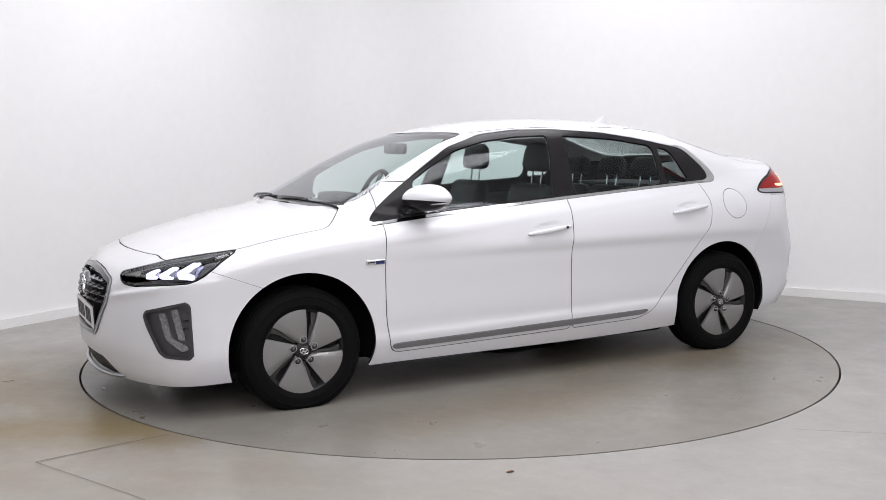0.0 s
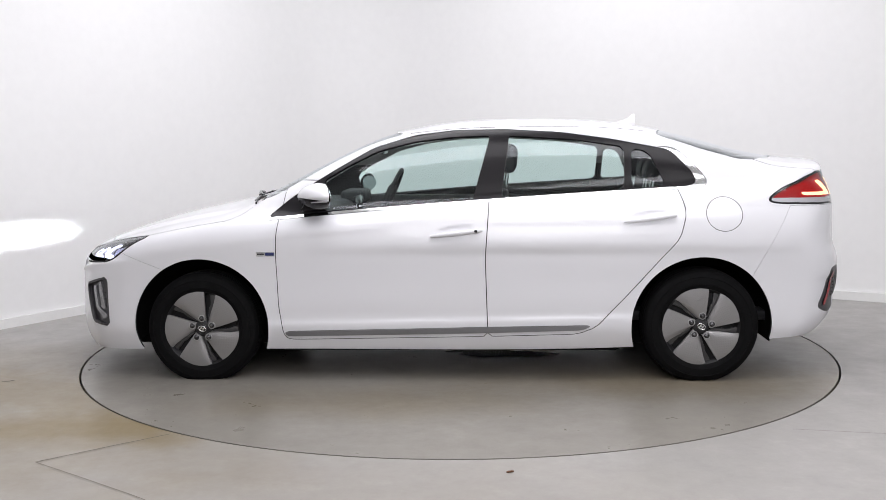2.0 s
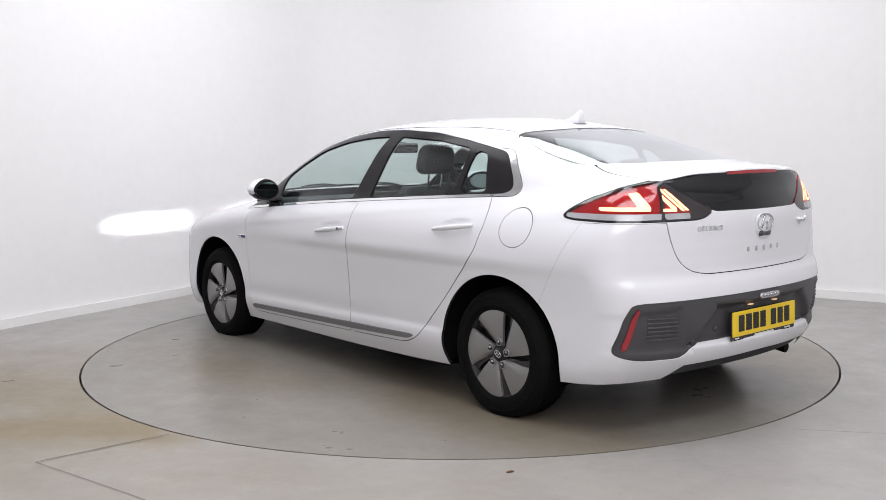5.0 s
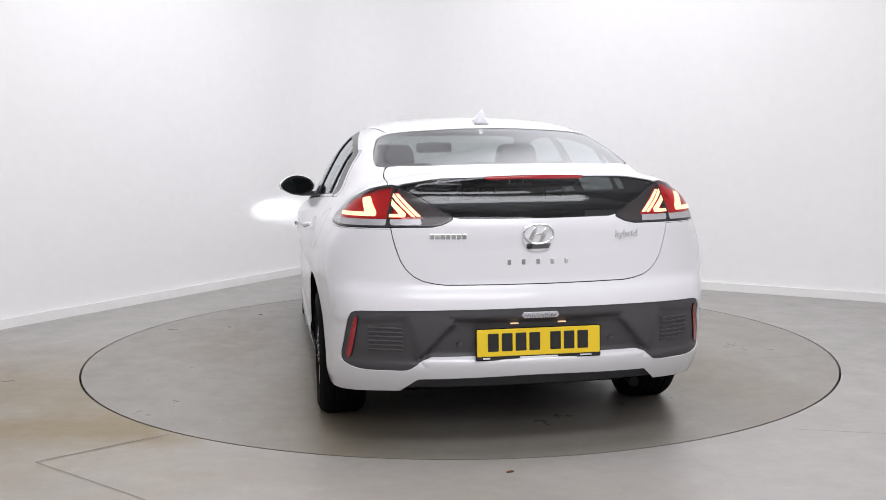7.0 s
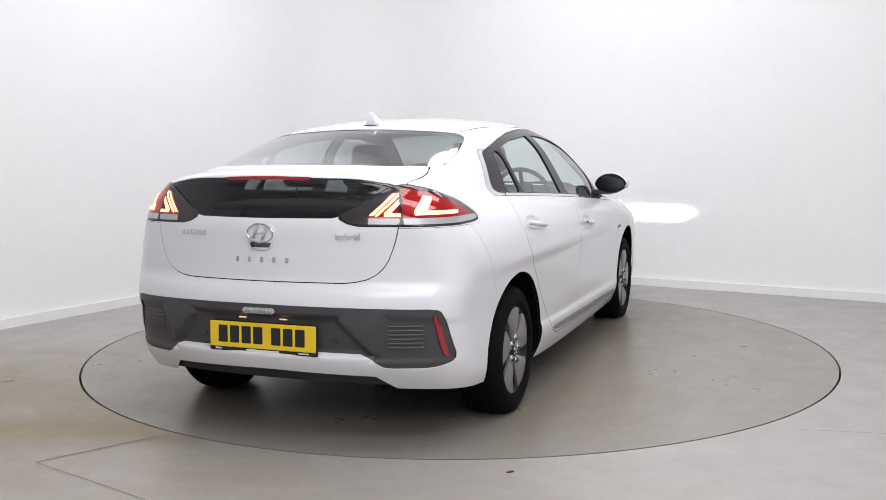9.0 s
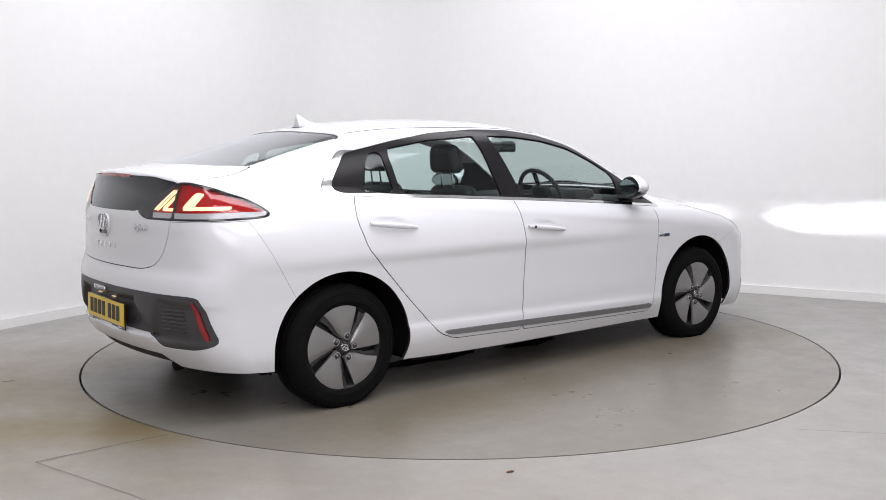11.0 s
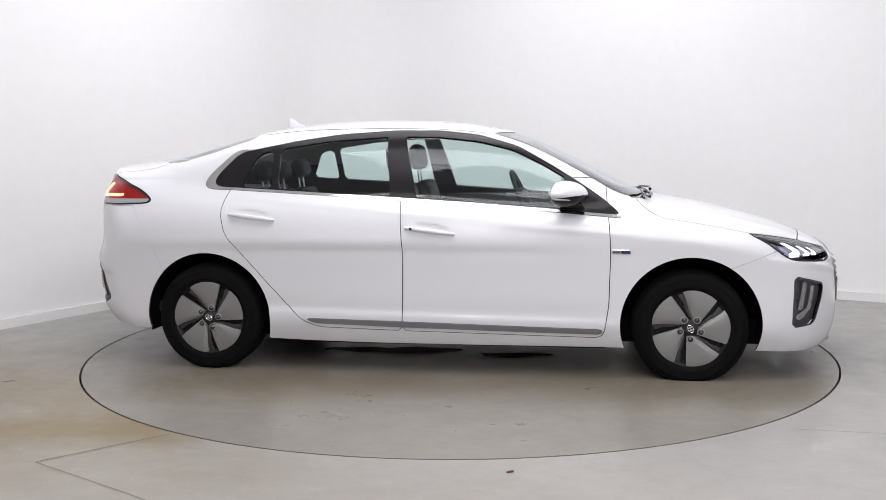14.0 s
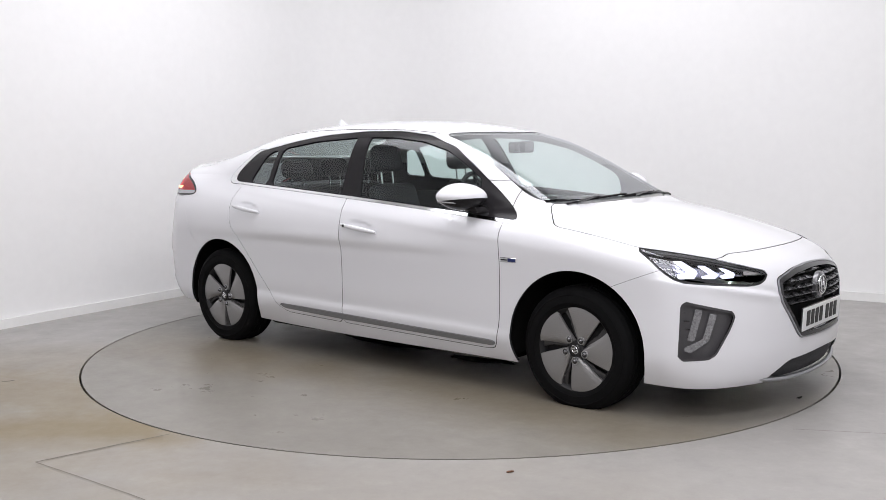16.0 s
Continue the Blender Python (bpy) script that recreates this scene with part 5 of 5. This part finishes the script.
def build_trim():
    for i, s in enumerate((1, -1)):
        build_mirror(s)
        df, dr = BODY["doors"][i]
        build_handle(df, s, -0.185, 0.090, 0.838, 0.806, -1)
        build_handle(dr, s, -1.205, -0.930, 0.909, 0.877, 0)
        p = on_skin(0.98, None, 0.713)
        bd = part("side_badge", block(0.100, 0.005, 0.024, 0.002, 1, at=(0.98, (p.y + 0.001) * s, 0.713)), CHROME, car, "small silver and blue wing badge")
        part("badge_field", block(0.048, 0.003, 0.017, 0.001, 1, at=(0.98 - 0.024 * s, (p.y + 0.004) * s, 0.713)), BLUE, bd, "blue badge field")
        part("badge_bar", block(0.038, 0.003, 0.007, 0.001, 1, at=(0.98 + 0.024 * s, (p.y + 0.004) * s, 0.713)), INK, bd)
        # roof joint strips
        pts = []
        for x in np.linspace(0.22, -1.10, 22):
            y = float(0.535 - 0.05 * ((x + 0.4) / 0.8) ** 2)
            q = on_skin(float(x), y, None)
            pts.append((q.x, q.y * s, q.z - 0.0035))
        part("roof_strip", tube(pts, 0.005, 6), FRAME_BLACK, car, "black roof joint strip")
    # aerial fin
    base = on_skin(-1.09, 0.0, None)
    fin = slab([(0.105, 0.0), (0.06, 0.016), (0.0, 0.036), (-0.045, 0.072), (-0.058, 0.077), (-0.062, 0.062), (-0.058, 0.0)], 0.052, 0.004, at=(-1.045, 0, base.z - 0.006))
    for v in fin.verts:
        k = (v.co.z - base.z) / 0.077
        v.co.y *= 1.25 - 1.05 * min(1, max(0, k))
        v.co.z += 0.010 * min(1, max(0, (v.co.x + 1.10) / 0.15))
    foot = slab([(0.112, 0.010), (0.112, 0.018), (-0.066, 0.006), (-0.066, -0.002)], 0.076, 0.002, at=(-1.045, 0, base.z - 0.006))
    part("aerial_gasket", foot, GAP, car, "black rubber gasket under the aerial")
    part("aerial", fin, PAINT, car, "white shark-fin roof aerial")
    # wipers, lying at the foot of the screen
    for ys, ye, piv in ((0.66, -0.02, 0.42), (0.02, -0.56, -0.22)):
        pts = []
        for u in np.linspace(0, 1, 15):
            y = ys + (ye - ys) * u
            x = 1.072 + 0.060 * (1 - (y / 0.7) ** 2) + 0.018 * u
            q = on_skin(float(x), float(abs(y)), None)
            pts.append((q.x, float(y), q.z + 0.008))
        w = part("wiper", tube(pts, 0.006, 8), FRAME_BLACK, car, "black windscreen wiper")
        hub = pts[11]
        part("wiper_arm", tube([(pts[13][0] + 0.030, pts[13][1], pts[13][2] + 0.002), (hub[0] + 0.034, hub[1], hub[2] + 0.012), (pts[8][0] + 0.014, pts[8][1], pts[8][2] + 0.013), (pts[7][0], pts[7][1], pts[7][2] + 0.010)], [0.010, 0.008, 0.006, 0.005], 8),
             GLOSS_BLACK, w, "black wiper arm")
        part("wiper_clip", block(0.02, 0.05, 0.014, 0.005, 2, at=(pts[7][0], pts[7][1], pts[7][2] + 0.006)), GLOSS_BLACK, w)


build_trim()


# ---- the cabin ----
def seat(x, y, rear=False):
    st = new("seat")
    st.parent = car
    wd = 0.50 if not rear else 0.46
    tagged(st, "black leather seat with headrest on steel posts" if not rear else "black leather rear seat with headrest")
    part("cushion", block(0.50, wd, 0.16, 0.05, 3, at=(x + 0.30, y, 0.50)), SEAT, st, "seat cushion")
    lean = -14 if not rear else -24
    top_z = 1.06 if not rear else 1.03
    bk = block(0.13, wd, 0.62, 0.05, 3, taper=(0.8, 0.74))
    part("backrest", bk, SEAT, st, "seat backrest", m=pose(x + 0.02 - (0.0 if not rear else 0.02), y, top_z - 0.31, 0, lean, 0))
    hz = 1.205 if not rear else 1.135
    hx = x - 0.095 if not rear else x - 0.14
    part("headrest", block(0.10, 0.27, 0.17 if not rear else 0.13, 0.05, 4, taper=(0.9, 0.86)), SEAT, st, "padded headrest", m=pose(hx, y, hz, 0, lean * 0.6, 0))
    for k in (0.05, -0.05):
        part("headrest_post", tube([(hx + 0.02, y + k, hz - 0.20), (hx, y + k, hz - 0.05)], 0.006, 8), CHROME, st, "steel post")


def build_cabin():
    for y in (0.37, -0.37):
        seat(-0.24, y)
        seat(-1.02, y, True)
    seat(-1.04, 0.0, True)
    part("cabin_floor", block(2.9, 1.36, 0.06, 0.02, at=(-0.5, 0, 0.34)), TRIM, car, "dark cabin floor")
    dash = block(0.46, 1.42, 0.30, 0.07, 4, at=(0.80, 0, 0.80), taper=(0.8, 0.92, 0.04))
    part("dashboard", dash, TRIM, car, "charcoal dashboard")
    part("centre_screen", block(0.03, 0.26, 0.14, 0.01, 2), GLOSS_BLACK, car, "black centre screen", m=pose(0.585, 0.0, 0.91, 0, 12, 0))
    part("instrument_hood", block(0.16, 0.34, 0.09, 0.03, 3, at=(0.66, -0.37, 0.955)), TRIM, car, "instrument hood")
    part("parcel_shelf", block(0.42, 1.15, 0.03, 0.012, 2, at=(-1.52, 0, 1.0)), TRIM, car, "dark parcel shelf")
    part("boot_floor", block(0.72, 1.1, 0.3, 0.02, 2, at=(-1.65, 0, 0.62)), TRIM, car)
    sw = new("steering_wheel")
    sw.parent = car
    sw.matrix_basis = pose(0.43, -0.37, 0.955, 0, 66, 0)
    tagged(sw, "black leather steering wheel on the right-hand side")
    part("rim", tube([(0.182 * math.cos(a), 0.182 * math.sin(a), 0) for a in np.linspace(0, 2 * math.pi, 49)[:-1]], 0.014, 10, True), SEAT, sw)
    part("hub", block(0.13, 0.14, 0.05, 0.02, 3, at=(-0.01, 0, 0.01)), TRIM, sw)
    for q in ((0, 0.17), (0, -0.17), (-0.17, 0)):
        part("spoke", tube([(0, 0, 0.01), (q[0], q[1], 0)], 0.014, 8), GLOSS_BLACK, sw)
    rv = part("interior_mirror", block(0.03, 0.24, 0.065, 0.015, 3, at=(0.43, 0.0, 1.265)), GLOSS_BLACK, car, "black interior mirror")
    part("mirror_stalk", block(0.05, 0.10, 0.07, 0.015, 2, at=(0.47, 0, 1.27)), TRIM, rv)
    for s in (1, -1):
        part("door_card", block(1.9, 0.05, 0.32, 0.02, 2, at=(-0.15, 0.80 * s, 0.78)), TRIM, car, "dark door card")


build_cabin()


# ---- small things on the floor ----
def floor_line(name, pts, width, label):
    bm = bmesh.new()
    vs = []
    for i, q in enumerate(pts):
        a, b = Vector(pts[max(i - 1, 0)]), Vector(pts[min(i + 1, len(pts) - 1)])
        t = (b - a).normalized()
        n = Vector((-t.y, t.x)) * width / 2
        vs.append([bm.verts.new((q[0] + n.x, q[1] + n.y, 0.0025)), bm.verts.new((q[0] - n.x, q[1] - n.y, 0.0025))])
    for a, b in zip(vs, vs[1:]):
        bm.faces.new((a[0], a[1], b[1], b[0]))
    bmesh.ops.recalc_face_normals(bm, faces=bm.faces)
    tagged(part(name, bm, JOINT, smooth=False), label, "floor joint", kind="structure")


floor_line("floor_joint", [(-1.73, -2.275), (-1.62, -2.18), (-1.46, -2.04), (-1.29, -1.90)], 0.006, "thin dark joint in the concrete floor")
floor_line("floor_joint", [(-1.73, -2.275), (-1.50, -2.44), (-1.20, -2.66), (-0.9, -2.9)], 0.003, "hairline crack in the concrete floor")
floor_line("floor_joint", [(1.49, -1.87), (1.8, -1.93), (2.3, -2.03)], 0.003, "hairline crack in the concrete floor")


floor_line("floor_scuff", [(-2.502, -0.916), (-2.470, -0.904), (-2.444, -0.879)], 0.016, "short dark scuff on the concrete floor")


def build_puddles():
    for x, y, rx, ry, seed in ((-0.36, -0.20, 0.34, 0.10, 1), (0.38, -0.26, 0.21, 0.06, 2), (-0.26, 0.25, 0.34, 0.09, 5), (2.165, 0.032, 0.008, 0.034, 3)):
        bm = bmesh.new()
        rnd = random.Random(seed)
        ph = [rnd.uniform(0, 6.28) for _ in range(4)]
        c = bm.verts.new((x, y, 0.0022))
        ring = []
        for k in range(48):
            a = 2 * math.pi * k / 48
            r = 1 + 0.22 * math.sin(2 * a + ph[0]) + 0.14 * math.sin(3 * a + ph[1]) + 0.08 * math.sin(7 * a + ph[2])
            ring.append(bm.verts.new((x + rx * r * math.cos(a), y + ry * r * math.sin(a), 0.0022)))
        for k in range(48):
            bm.faces.new((c, ring[k], ring[(k + 1) % 48]))
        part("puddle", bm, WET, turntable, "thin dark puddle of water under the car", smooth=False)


build_puddles()


def build_ceiling_lights():
    for sx, sy, ln, wd, turn, watts, tone in STRIPS:
        at = ROOM @ Vector((sx, sy, ROOM_H - 0.05))
        f = new("ceiling_light")
        f.matrix_basis = pose(at.x, at.y, at.z - 0.002 * turn / 90, 0, 0, ROOM_TURN + turn)
        tagged(f, "long white strip light fixed under the ceiling", "ceiling light", "strip lights on the ceiling")
        part("housing", block(ln + 0.06, wd + 0.06, 0.05, 0.01, 2, at=(0, 0, 0.02)), SKIRT, f, "white metal housing")
        for s in (1, -1):
            part("side_rail", block(ln + 0.06, 0.02, 0.06, 0.004, 1, at=(0, s * (wd / 2 + 0.025), -0.02)), SKIRT, f)


build_ceiling_lights()


def build_fill_softbox():
    # body of the unseen fill light added behind the camera
    f = new("softbox")
    f.matrix_basis = look(BOX_EYE, BOX_AIM)
    tagged(f, "unseen wide white softbox added behind the camera as frontal fill", "softbox")
    part("back_panel", block(4.5, 1.6, 0.04, 0.01, 2, at=(0, 0, 0.06)), SKIRT, f, "white back panel")
    for sx, sy, x, y in ((4.5, 0.02, 0, 0.80), (4.5, 0.02, 0, -0.80), (0.02, 1.6, 2.26, 0), (0.02, 1.6, -2.26, 0)):
        part("rim_panel", block(sx, sy, 0.10, 0.004, 1, at=(x, y, 0.0)), SKIRT, f)
    for x in (1.9, -1.9):
        part("hanger", tube([(x, 0.78, 0.05), (x, 0.78 + 0.42, 0.05)], 0.006, 8), CHROME, f, "thin steel hanger")


build_fill_softbox()


def build_debris():
    f = new("dry_leaf_fragment")
    f.matrix_basis = pose(0.20, -2.42, 0.004, 0, 0, 25)
    tagged(f, "tiny brown dry leaf fragment on the concrete floor", "debris")
    bm = slab([(-0.016, 0.0), (-0.006, 0.006), (0.010, 0.005), (0.017, -0.002), (0.004, -0.006), (-0.010, -0.004)], 0.004, 0.0, ((1, 0, 0), (0, 1, 0)))
    part("flake", bm, LEAF, f, "brown leaf flake")


build_debris()


# ---- what moves ----
def motions():
    rows, disc = [], []
    for i in range(33):
        t = i * 0.5
        a = 208.895 - 15.4862 * t
        c, s = math.cos(radians(a)), math.sin(radians(a))
        rows.append((t, pose(c * CAR_X - s * CAR_Y, s * CAR_X + c * CAR_Y, CAR_Z, 0, 0, a)))
        disc.append((t, pose(0, 0, 0, 0, 0, a)))
    walk(car, rows)
    walk(turntable, disc)


motions()
